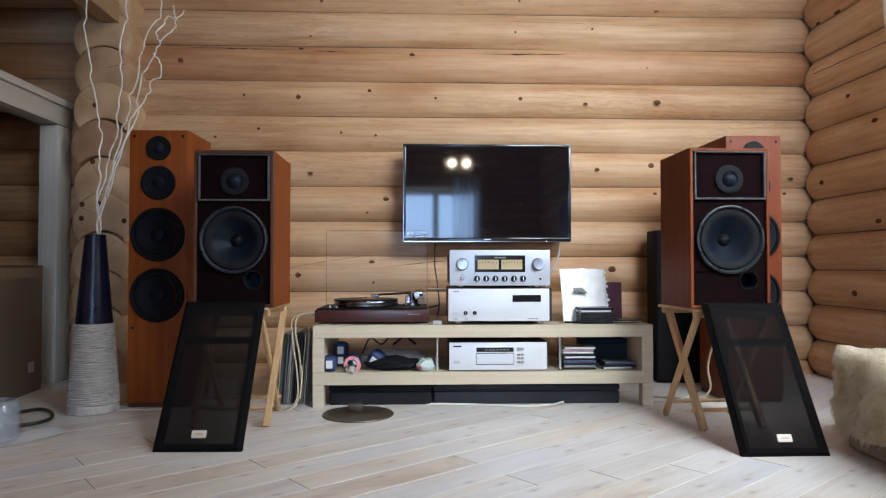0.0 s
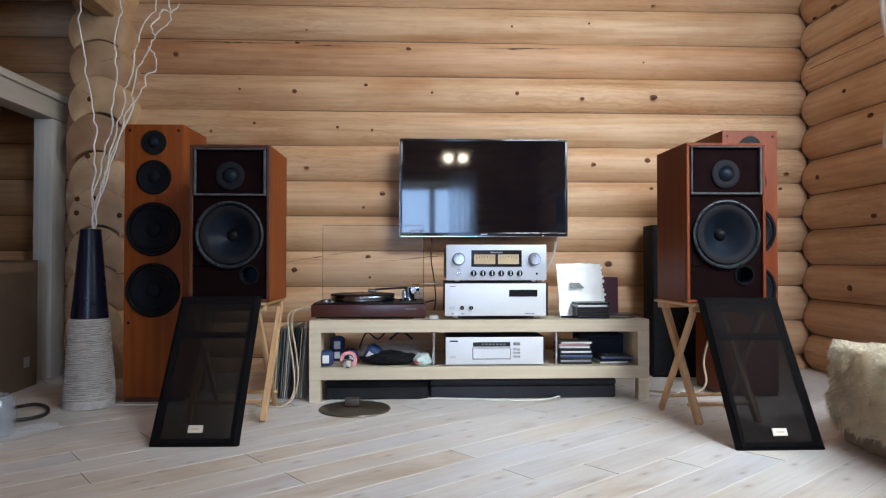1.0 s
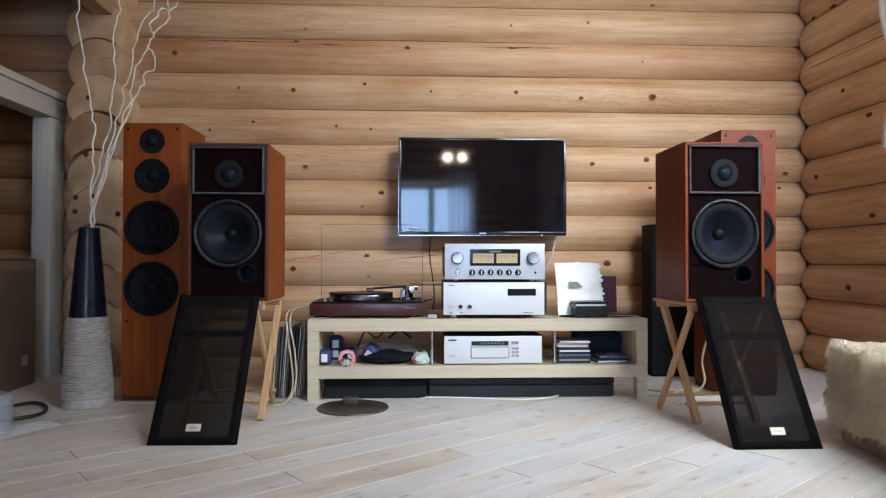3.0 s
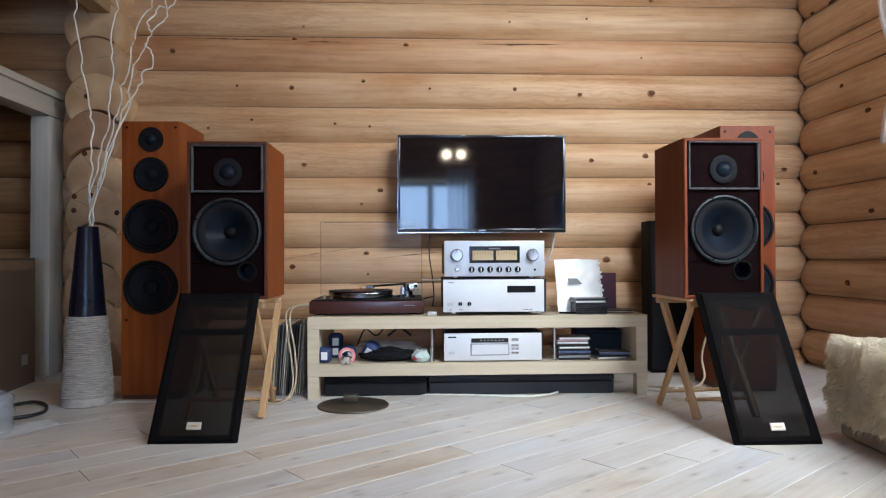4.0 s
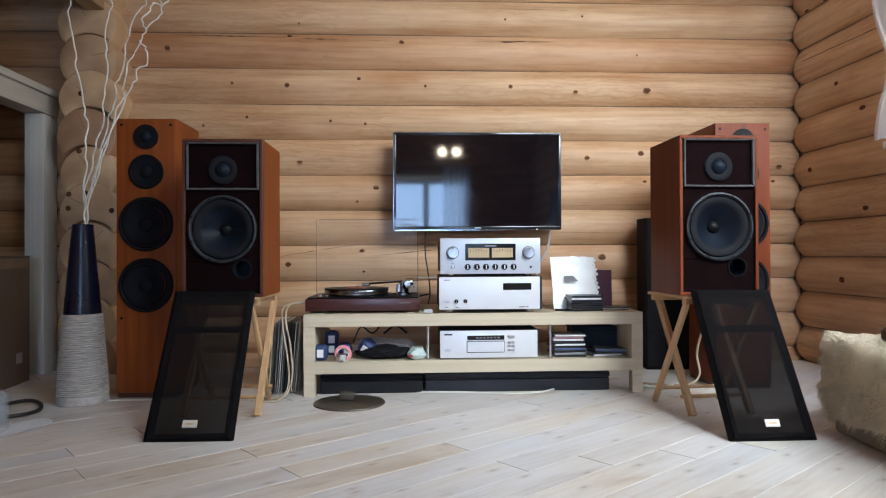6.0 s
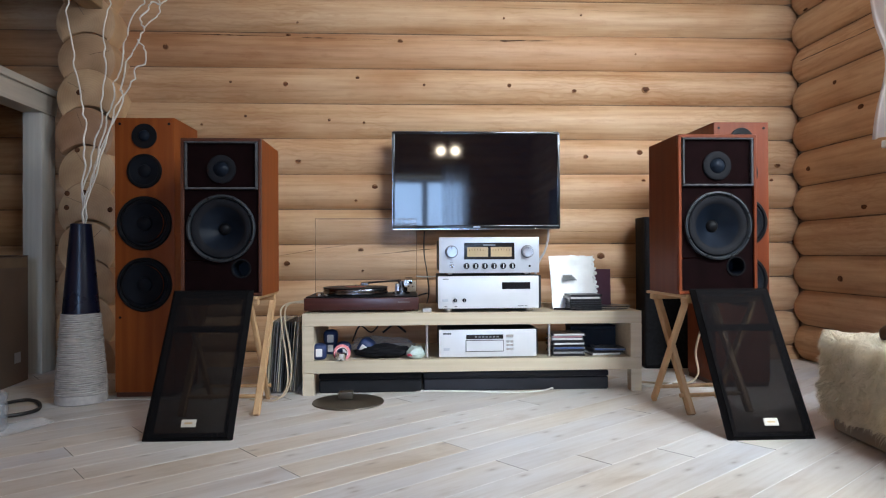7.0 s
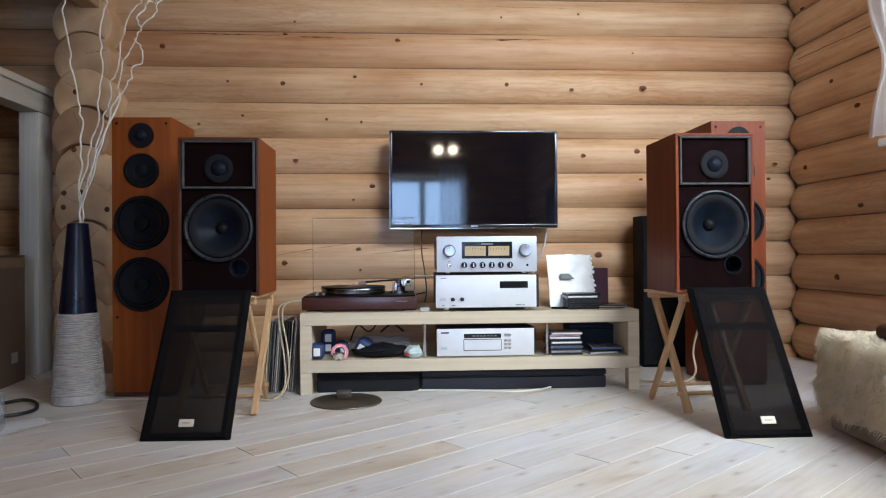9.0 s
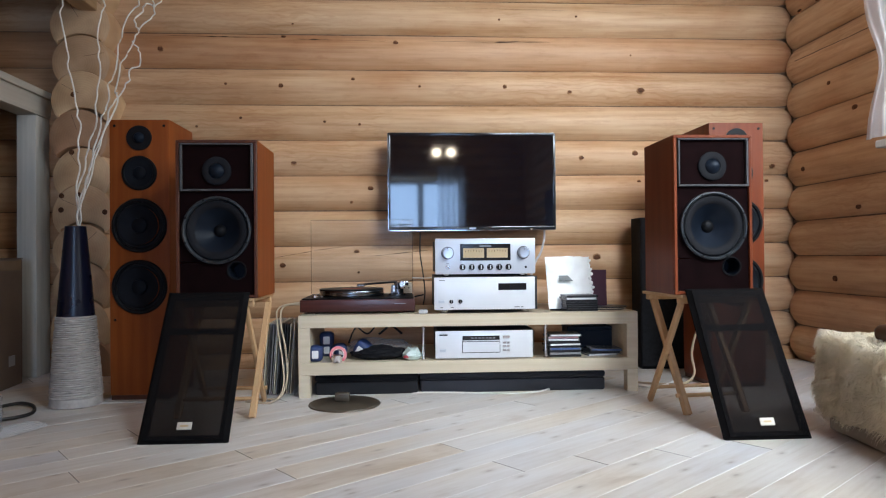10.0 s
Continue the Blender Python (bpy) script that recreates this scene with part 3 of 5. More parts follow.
TL = tower_speaker((-1.242, 2.812, 0.0060), -1.0, "tall slim cherry tower loudspeaker with four black drivers on slab", CHERRY)
TR = tower_speaker((1.388, 2.826, 0.004), 0, "tall slim cherry tower loudspeaker standing on floor in the log corner", CHERRY_RED)
SL = monitor_speaker((-0.820, 2.447, 0.455), 0, "cherry two-way loudspeaker, grille off, standing on a folding stool beside tower", CHERRY, 0.335, RIM)
SR = monitor_speaker((1.038, 2.323, 0.455), 0, "reddish cherry two-way loudspeaker, grille off, standing on a folding stool", CHERRY_RED, 0.30, CHERRY_RED)
solid("slab", B(-0.16, 0.16, -0.03, 0.34, 0, 0.0050, bevel=0.001), plain("pale_stone", (0.50, 0.46, 0.42), 0.6), "flat pale stone slab under a tower loudspeaker", "slab", (-1.235, 2.81, 0.0005))


def grille(loc, top, rz, label):
    """A speaker grille leaning back: bevelled black frame with see-through cloth. Bottom edge at loc."""
    g = thing("speaker_grille", label, "speaker grille", (0, 0, 0), 0, group="pair of leaning speaker grilles")
    p, q = Vector(loc), Vector(top)
    ln = (q - p).length
    lean = math.degrees(math.atan2(q.y - p.y, q.z - p.z))
    g.matrix_basis = pose(*loc, -lean, 0, rz)
    g.rotation_mode = 'XYZ'
    w, fr, th = 0.1475, 0.030, 0.022
    # frame as four mitred, chamfered rails
    out = [(-w, 0.0), (w, 0.0), (w, ln), (-w, ln)]
    mid = [(-w + 0.016, 0.016), (w - 0.016, 0.016), (w - 0.016, ln - 0.016), (-w + 0.016, ln - 0.016)]
    inn = [(-w + fr, fr), (w - fr, fr), (w - fr, ln - fr), (-w + fr, ln - fr)]
    for k, nm in enumerate(("bottom_rail", "side_rail", "top_rail", "side_rail")):
        j = (k + 1) % 4
        bm = bmesh.new()
        def ring(k):
            return [bm.verts.new((out[k][0], th, out[k][1])), bm.verts.new((out[k][0], th - 0.006, out[k][1])), bm.verts.new((mid[k][0], 0, mid[k][1])),
                    bm.verts.new((inn[k][0], 0.002, inn[k][1])), bm.verts.new((inn[k][0], th, inn[k][1]))]
        a, b = ring(k), ring(j)
        for i in range(5):
            bm.faces.new((a[i], a[(i + 1) % 5], b[(i + 1) % 5], b[i]))
        bm.faces.new(a)
        bm.faces.new(b[::-1])
        part(nm, bm, GRILLE_BLACK, g, smooth=False)
    part("crossbar", B(-w + fr, w - fr, 0.010, th, ln * 0.70, ln * 0.70 + 0.022), GRILLE_BLACK, g)
    part("cloth", B(-w + 0.014, w - 0.014, -0.0016, -0.0006, 0.014, ln - 0.014), MESHCLOTH, g, "see-through black grille cloth")
    bx = 0.002
    bd = part("badge", B(bx - 0.024, bx + 0.024, -0.006, -0.0018, 0.048, 0.073, bevel=0.001), plain("cream_badge", (0.52, 0.47, 0.40), 0.4), g, "cream maker's badge")
    part("badge_mark", B(bx - 0.013, bx + 0.013, -0.0068, -0.0062, 0.057, 0.063), plain("gold_mark", (0.42, 0.30, 0.16), 0.4, 0.3), bd)
    return g


GL = grille((-0.848, 2.120, 0.001), (-0.824, 2.418, 0.487), -1.0, "black cloth speaker grille leaning on a cherry loudspeaker")
GR = grille((1.066, 1.998, 0.001), (1.042, 2.290, 0.485), 0.0, "black cloth speaker grille leaning on reddish cherry loudspeaker")


def folding_stool(loc, rz, label, w=0.28, d=0.30, h=0.4545, crossed=1):
    """Two crossed leg frames hinged in the middle, under two seat rails with slats."""
    st = thing("folding_stool", label, "stool", loc, rz, group="pair of folding stools")
    t, dp = 0.017, 0.025
    for s in (-1, 1):
        x1, x2 = s * (w / 2), s * (w / 2 - 0.021)
        for nm, x, y0, y1 in (("leg", x1, 0.0, d), ("leg", x2, d, 0.0)) if crossed > 0 else (("leg", x2, 0.0, d), ("leg", x1, d, 0.0)):
            bm = bmesh.new()
            bar(bm, (x, y0, 0.004), (x, y1, h - 0.030), t, dp, 0.003)
            part(nm, bm, STOOL_WOOD, st)
        part("pivot", L(disc_prof(0.007, -0.006, 0.016), (x2 if s > 0 else x1, d / 2, (h - 0.03) / 2), 'x', 14), CHROME, st)
    for y in (0.006, d - 0.006):
        part("seat_rail", B(-w / 2 - 0.01, w / 2 + 0.01, y - 0.014, y + 0.014, h - 0.034, h - 0.012, bevel=0.003), STOOL_WOOD, st)
    n = 5
    for k in range(n):
        x = -w / 2 + 0.012 + (w - 0.024) * k / (n - 1)
        part("slat", B(x - 0.026, x + 0.026, -0.03, d + 0.03, h - 0.0118, h - 0.0005, bevel=0.002), STOOL_WOOD, st)
    for y, z in ((0.045, 0.066), (d - 0.045, 0.066)):
        part("stretcher", T([(-w / 2, y, z), (w / 2, y, z)], 0.008, 10), STOOL_WOOD, st)
    return st


folding_stool((-0.835, 2.463, 0.0), -1.0, "light beech folding stool under a cherry loudspeaker")
folding_stool((1.060, 2.360, 0.0), 6.0, "light beech folding stool under reddish cherry loudspeaker", 0.28, 0.262, crossed=-1)

# ---------------------------------------------------------------- media bench
bench = thing("media_bench", "long low birch-effect media bench with open shelf", "bench", (0.17, 2.80, 0))
hw = 0.745
part("top", B(-hw, hw, 0, 0.55, 0.300, 0.354, bevel=0.0015), BIRCH, bench)
part("lower_shelf", B(-hw, hw, 0.002, 0.548, 0.096, 0.150, bevel=0.0015), BIRCH, bench)
for s in (-1, 1):
    xa, xb = (s * hw, s * (hw - 0.05)) if s < 0 else (hw - 0.05, hw)
    part("side_panel", B(xa, xb, 0.0, 0.55, 0.1505, 0.2995, bevel=0.001), BIRCH, bench)
    for y0 in (0.0, 0.50):
        part("leg", B(xa + 0.001, xb - 0.001, y0 + 0.001, y0 + 0.05, 0, 0.0955, bevel=0.001), BIRCH, bench)
for x in (-0.205, 0.340):
    po = part("pole", L(disc_prof(0.0075, 0.1505, 0.2995), (x, 0.04, 0), 'z', 20), CHROME, bench, "slim steel pole")
    for z in (0.151, 0.2945):
        part("flange", L(disc_prof(0.013, 0, 0.004), (x, 0.04, z), 'z', 20), CHROME, po)

# ---------------------------------------------------------------- television
tv = thing("television", "black flat-screen television, switched off, hung on the log wall", "television", (0.252, 3.45, 0.742))
GUNMETAL = plain("dark_polished_edge", (0.22, 0.23, 0.25), 0.2, 1.0, 0.4, 12, 0.1, 0.2)
tvw, tvh = 0.450, 0.522
bez = plain("glossy_black_bezel", (0.01, 0.01, 0.012), 0.14, 0, 0.2)
part("housing", B(-tvw + 0.01, tvw - 0.01, 0.012, 0.05, 0.01, tvh - 0.01, bevel=0.006, seg=2), BLACK, tv)
part("back_box", B(-0.28, 0.28, 0.0505, 0.085, 0.06, 0.40, bevel=0.008, seg=2), BLACK, tv)
part("screen", B(-tvw + 0.012, tvw - 0.012, 0.006, 0.0115, 0.020, tvh - 0.012), SCREEN, tv, "dark glossy screen")
for nm, a in (("bezel", (-tvw, tvw, tvh - 0.012, tvh)), ("bezel", (-tvw, tvw, 0, 0.020)), ("bezel", (-tvw, -tvw + 0.012, 0.0202, tvh - 0.0122)), ("bezel", (tvw - 0.012, tvw, 0.0202, tvh - 0.0122))):
    part(nm, B(a[0], a[1], 0, 0.0118, a[2], a[3], bevel=0.003, seg=2), bez, tv)
part("chrome_strip", B(-tvw + 0.004, tvw - 0.004, -0.003, 0.006, -0.002, 0.002, bevel=0.001), CHROME, tv)
part("chrome_strip", B(-tvw + 0.004, tvw - 0.004, -0.002, 0.006, tvh - 0.002, tvh + 0.0015, bevel=0.001), GUNMETAL, tv)
for s in (-1, 1):
    part("chrome_strip", B(s * tvw - 0.002, s * tvw + 0.002, -0.002, 0.006, 0.002, tvh - 0.002, bevel=0.0008), GUNMETAL, tv)
part("logo_bar", B(-0.018, 0.018, -0.0012, -0.0004, 0.009, 0.014), SILVER, tv)
led, ntl, bl = mat_base("standby_led", 0.4, 0, (0.9, 0.8, 0.7))
bl.inputs["Emission Color"].default_value = (1.0, 0.75, 0.6, 1)
bl.inputs["Emission Strength"].default_value = 4.0
part("standby_light", L(disc_prof(0.0025, 0, 0.002, 0.0005), (0.318, -0.0005, 0.003), 'y', 10), led, tv)
part("wall_mount", B(-0.12, 0.12, 0.0855, 0.20, 0.15, 0.34, bevel=0.004), BLACK, tv)

# ---------------------------------------------------------------- amplifier stack and player
DARK_GLASS = plain("dark_display_glass", (0.008, 0.008, 0.009), 0.15, 0, 0.2)
TURNED = plain("turned_aluminium", (0.50, 0.51, 0.53), 0.30, 1.0, 0.1, 40, 0.1, 0.2)
METER = plain("amber_meter_face", (0.40, 0.29, 0.16), 0.45, 0, 0.15)
GREY_MARK = plain("grey_print", (0.16, 0.16, 0.17), 0.6)
CHASSIS = plain("dark_steel_chassis", (0.02, 0.019, 0.02), 0.5, 0.2)


def feet(parent, w, d, r=0.024, h=0.012):
    for x in (-w, w):
        for y in (0.05, d):
            part("foot", L([(0, 0), (r * 0.9, 0), (r, h * 0.3), (r, h), (0, h)], (x, y, 0), 'z', 24), CHROME, parent)


def knob(parent, name, x, z, r, depth, mat=None):
    k = part(name, L([(0, 0), (r, 0), (r, depth * 0.8), (r * 0.9, depth), (r * 0.5, depth * 0.97), (0, depth * 0.97)], (x, 0, z), 'y', 36), mat or CHROME, parent)
    return k


# integrated amplifier with two meters
amp = thing("amplifier", "silver stereo amplifier with two level meters, stacked on another", "amplifier", (0.239, 2.805, 0.5155))
part("chassis", B(-0.214, 0.214, 0.012, 0.40, 0.016, 0.160, bevel=0.003), CHASSIS, amp)
part("front_panel", B(-0.221, 0.221, 0, 0.0115, 0.011, 0.167, bevel=0.003, seg=2), SILVER_COOL, amp)
feet(amp, 0.17, 0.35, 0.022, 0.0155)
win = part("meter_window", B(-0.111, 0.111, -0.0035, -0.0003, 0.070, 0.143, bevel=0.001), DARK_GLASS, amp)
for s in (-1, 1):
    mt = part("meter", B(s * 0.052 - 0.046, s * 0.052 + 0.046, -0.0050, -0.0037, 0.082, 0.124), METER, win, "amber level meter")
    for k in range(7):
        x = s * 0.052 - 0.036 + 0.012 * k
        part("scale_mark", B(x - 0.0008, x + 0.0008, -0.0057, -0.0052, 0.106 + 0.0012 * (3 - abs(k - 3)), 0.114 + 0.0012 * (3 - abs(k - 3))), BLACK, win)
part("brand_bar", B(-0.026, 0.026, -0.0046, -0.0037, 0.130, 0.136), GREY_MARK, win)
for x in (-0.166, 0.168):
    kn = knob(amp, "dial", x, 0.104, 0.024, 0.022, TURNED)
    part("dial_ring", L(ring_prof(0.0245, 0.028, 0.003), (x, 0, 0.104), 'y', 36), GREY_MARK, kn)
    part("pointer", B(x - 0.001, x + 0.001, -0.0235, -0.0222, 0.112, 0.125), GREY_MARK, kn)
for k in range(6):
    x = -0.101 + 0.0405 * k
    kn = knob(amp, "selector_knob", x, 0.041, 0.0105, 0.015, BLACK)
    part("knob_base", L(ring_prof(0.011, 0.0135, 0.002), (x, 0, 0.041), 'y', 24), BLACK, kn)
    part("pointer", B(x - 0.0022, x + 0.0022, -0.0165, -0.0152, 0.033, 0.050), SILVER, kn)
part("power_switch", B(-0.174, -0.158, -0.006, -0.0003, 0.034, 0.050, bevel=0.002), CHROME, amp)
part("power_mark", B(-0.172, -0.160, -0.0012, -0.0004, 0.056, 0.059), GREY_MARK, amp)
part("headphone_socket", L(disc_prof(0.005, 0, 0.002, 0.0005), (0.178, 0, 0.040), 'y', 16), BLACK, amp)

# power amplifier
pa = thing("power_amplifier", "wide silver power amplifier with small display, on the bench", "amplifier", (0.240, 2.81, 0.3545))
part("chassis", B(-0.219, 0.231, 0.0122, 0.42, 0.014, 0.160, bevel=0.003), CHASSIS, pa)
part("front_panel", B(-0.227, 0.218, 0, 0.012, 0.016, 0.158, bevel=0.0025, seg=2), SILVER, pa)
feet(pa, 0.180, 0.36, 0.022, 0.0138)
dw = part("display", B(0.055, 0.180, -0.0025, -0.0003, 0.100, 0.130, bevel=0.0008), DARK_GLASS, pa)
part("power_button", B(-0.208, -0.182, -0.004, -0.0003, 0.046, 0.058, bevel=0.001), SILVER_COOL, pa)
for x in (-0.152, -0.112):
    kn = knob(pa, "selector_knob", x, 0.052, 0.0085, 0.010, BLACK)
    part("pointer", B(x - 0.001, x + 0.001, -0.0112, -0.0102, 0.046, 0.058), CHROME, kn)
for x0, x1, z in ((-0.205, -0.180, 0.143), (-0.200, -0.188, 0.024), (-0.155, -0.142, 0.024), (0.125, 0.150, 0.024), (0.155, 0.166, 0.024)):
    part("panel_mark", B(x0, x1, -0.0008, -0.0003, z, z + 0.0035), GREY_MARK, pa)

# disc player on the shelf
cd = thing("disc_player", "silver compact disc player on the bench's lower shelf", "disc player", (0.235, 2.825, 0.1505))
part("chassis", B(-0.210, 0.222, 0.0122, 0.34, 0.012, 0.126, bevel=0.003), CHASSIS, cd)
part("front_panel", B(-0.218, 0.214, 0, 0.012, 0.005, 0.125, bevel=0.002, seg=2), SILVER, cd)
feet(cd, 0.165, 0.28, 0.020, 0.0108)
dw = part("display", B(-0.098, 0.066, -0.002, -0.0003, 0.084, 0.103), DARK_GLASS, cd)
for k in range(7):
    x = -0.060 + 0.016 * k
    part("display_digit", B(x, x + 0.010, -0.0028, -0.0022, 0.090, 0.097), GREY_MARK, dw)
tr = part("disc_tray", B(-0.098, 0.066, -0.004, -0.0003, 0.031, 0.076, bevel=0.001), SILVER, cd)
for a in ((-0.100, 0.068, 0.0280, 0.0305), (-0.100, 0.068, 0.0765, 0.079), (-0.1005, -0.0985, 0.031, 0.076), (0.0665, 0.0685, 0.031, 0.076)):
    part("tray_gap", B(a[0], a[1], -0.0012, -0.0003, a[2], a[3]), BLACK, cd)
for x in (0.080, 0.097):
    for z in (0.034, 0.052, 0.067):
        part("key", B(x, x + 0.014, -0.004, -0.0003, z, z + 0.009, bevel=0.001), CHROME, cd)
part("key", B(0.080, 0.111, -0.004, -0.0003, 0.090, 0.102, bevel=0.001), CHROME, cd)
part("power_button", B(-0.198, -0.172, -0.004, -0.0003, 0.034, 0.046, bevel=0.001), SILVER_COOL, cd)
part("brand_bar", B(-0.200, -0.164, -0.0008, -0.0003, 0.105, 0.111), BLACK, cd)

# ---------------------------------------------------------------- turntable
tt = thing("turntable", "rosewood turntable with silver tonearm and raised clear lid, on the bench", "turntable", (-0.322, 2.845, 0.3545))
part("plinth", B(-0.252, 0.252, 0, 0.37, 0.020, 0.074, bevel=0.003, seg=2), ROSEWOOD, tt)
part("top_plate", B(-0.245, 0.245, 0.006, 0.364, 0.0742, 0.080, bevel=0.002), BLACK, tt)
for x in (-0.205, 0.215):
    for y in (0.045, 0.32):
        part("foot", L([(0, 0), (0.034, 0), (0.036, 0.003), (0.034, 0.007), (0.026, 0.0098), (0, 0.0098)], (x, y, 0), 'z', 28), CHROME, tt)
pl = part("platter", L([(0, 0.083), (0.146, 0.083), (0.150, 0.086), (0.150, 0.094), (0.147, 0.0975), (0.147, 0.101), (0.150, 0.103), (0.149, 0.108), (0, 0.108)], (-0.040, 0.185, 0), 'z', 64), GUNMETAL, tt, "dark polished metal platter")
part("mat", L(disc_prof(0.146, 0.1082, 0.112), (-0.040, 0.185, 0), 'z', 64), BLACK_SOFT, pl)
part("record", L(disc_prof(0.150, 0.1122, 0.1140), (-0.040, 0.185, 0), 'z', 64), plain("black_vinyl", (0.012, 0.012, 0.012), 0.5, spec=0.2), pl)
part("label_disc", L(disc_prof(0.05, 0.1142, 0.1148, 0.0003), (-0.040, 0.185, 0), 'z', 32), plain("red_label", (0.3, 0.06, 0.04), 0.5), pl)
part("spindle", L(disc_prof(0.0035, 0.1148, 0.126), (-0.040, 0.185, 0), 'z', 12), CHROME, pl)
part("brand_bar", B(0.160, 0.212, -0.001, -0.0003, 0.053, 0.056), GREY_MARK, tt)
part("speed_knob", L(disc_prof(0.013, 0.0802, 0.094), (-0.192, 0.045, 0), 'z', 20), CHROME, tt)
part("speed_knob", L(disc_prof(0.009, 0.0802, 0.090), (-0.160, 0.040, 0), 'z', 20), CHROME, tt)
ta = part("tonearm_base", L([(0, 0.0802), (0.042, 0.0802), (0.042, 0.088), (0.030, 0.092), (0.030, 0.110), (0.016, 0.113), (0.016, 0.140), (0, 0.140)], (0.172, 0.20, 0), 'z', 32), GUNMETAL, tt)
part("arm_tube", T(smooth_pts([(0.172, 0.20, 0.140), (0.130, 0.185, 0.140), (0.06, 0.13, 0.138), (0.022, 0.105, 0.136)], 6), 0.0045, 10), BLACK, ta)
part("headshell", B(-0.010, 0.026, 0.090, 0.112, 0.126, 0.138, bevel=0.003), GUNMETAL, ta)
part("counterweight", L(disc_prof(0.016, -0.018, 0.018), (0.206, 0.212, 0.140), 'x', 24), CHROME, ta)
part("arm_lift", B(0.146, 0.166, 0.155, 0.170, 0.092, 0.130, bevel=0.003), CHROME, ta)
part("antiskate_dial", L(disc_prof(0.014, 0, 0.012), (0.196, 0.172, 0.132), 'y', 24), CHROME, ta)
part("arm_rest", T([(0.148, 0.130, 0.081), (0.148, 0.130, 0.132)], 0.004, 8), CHROME, ta)
# raised lid: a shallow tray standing on its hinge edge
lid = part("lid", B(-0.245, 0.245, 0.400, 0.4035, 0.080, 0.440, bevel=0.001), ACRYLIC, tt, "clear acrylic dust cover")
for nm, a in (("lid_rim", (-0.245, 0.245, 0.338, 0.4035, 0.4405, 0.4435)), ("lid_side", (-0.2485, -0.2455, 0.338, 0.4035, 0.080, 0.4435)), ("lid_side", (0.2455, 0.2485, 0.338, 0.4035, 0.080, 0.4435))):
    part(nm, B(*a, bevel=0.0008), ACRYLIC, lid)
part("lid_edge", B(-0.2475, 0.2475, 0.3355, 0.3377, 0.4405, 0.4430), ACRYLIC_EDGE, lid)
part("lid_edge", B(-0.2475, 0.2475, 0.4037, 0.4060, 0.4405, 0.4430), ACRYLIC_EDGE, lid)
for s in (-1, 1):
    part("lid_edge", B(s * 0.247 - 0.0015, s * 0.247 + 0.0015, 0.3355, 0.3377, 0.082, 0.4400), ACRYLIC_EDGE, lid)
    part("hinge", B(s * 0.16 - 0.014, s * 0.16 + 0.014, 0.372, 0.4195, 0.052, 0.092, bevel=0.003), BLACK, tt)

for ob in tt.children:
    if not ob.name.startswith("foot"):
        ob.location.z = -0.010

# ---------------------------------------------------------------- records, cases and bags on the bench
def bag_mesh(w, h, seed, creases=0.010):
    bm = bmesh.new()
    nx, nz = 14, 18
    grid = {}
    for side in (0, 1):
        for i in range(nx + 1):
            for k in range(nz + 1):
                u, v = i / nx, k / nz
                ex = 1.0 + (0.05 * noise.noise((seed, v * 4, 3)) if u in (0, 1) else 0)
                x = (u - 0.5) * w * ex
                z = v * h + (0.010 * noise.noise((u * 5, seed, 1)) if k == nz else 0)
                y = creases * noise.noise((u * 5 + seed, v * 6, side)) + (0.007 if side else -0.007) * (math.sin(math.pi * min(1, max(0, u))) ** 0.4)
                grid[side, i, k] = bm.verts.new((x, y, max(0, z)))
    for side in (0, 1):
        for i in range(nx):
            for k in range(nz):
                bm.faces.new((grid[side, i, k], grid[side, i + 1, k], grid[side, i + 1, k + 1], grid[side, i, k + 1]))
    rim = [(i, 0) for i in range(nx)] + [(nx, k) for k in range(nz)] + [(i, nz) for i in range(nx, 0, -1)] + [(0, k) for k in range(nz, 0, -1)]
    for a, b in zip(rim, rim[1:] + rim[:1]):
        bm.faces.new((grid[0, a[0], a[1]], grid[0, b[0], b[1]], grid[1, b[0], b[1]], grid[1, a[0], a[1]]))
    return bm


bag = thing("record_bag", "crumpled white plastic record bag leaning upright on the bench", "bag", (0.655, 2.965, 0.356), -3)
bag.matrix_basis = pose(0.655, 2.935, 0.3560, -17, 0, 3)
WHITE_BAG = plain("glossy_white_plastic", (0.92, 0.91, 0.87), 0.38, 0, 0.05, 12, 0.15)
part("sheet", bag_mesh(0.215, 0.252, 2.0), WHITE_BAG, bag)
bm = bmesh.new()
f = [bm.verts.new(c) for c in ((-0.055, -0.022, 0.128), (0.012, -0.022, 0.128), (-0.012, -0.022, 0.155), (-0.055, -0.022, 0.155))]
bm.faces.new(f)
bmesh.ops.solidify(bm, geom=bm.faces[:], thickness=0.001)
part("print", bm, plain("grey_print_patch", (0.30, 0.31, 0.30), 0.5), bag, smooth=False)
bm = bmesh.new()
for k in range(11):
    z = 0.016 + 0.0215 * k
    turn = Matrix.Rotation(math.sin(k * 2.3) * 0.9, 4, 'Y')
    bmesh.ops.create_icosphere(bm, subdivisions=1, radius=0.010, matrix=Matrix.Translation((0.104 + 0.005 * math.sin(k * 1.9), -0.004, z)) @ turn @ Matrix.Diagonal((1.1, 0.35, 0.9 + 0.4 * math.sin(k * 3.1), 1)))
part("crinkled_edge", bm, WHITE_BAG, bag)

sleeve = solid("record_sleeve", B(-0.10, 0.10, 0, 0.006, 0, 0.185, bevel=0.001), plain("plum_sleeve", (0.10, 0.025, 0.045), 0.5), "plum-coloured record sleeve leaning behind a white bag", "record", (0.735, 3.02, 0.3555), -12)
sleeve.matrix_basis = pose(0.735, 3.00, 0.3555, -14, 0, -14)

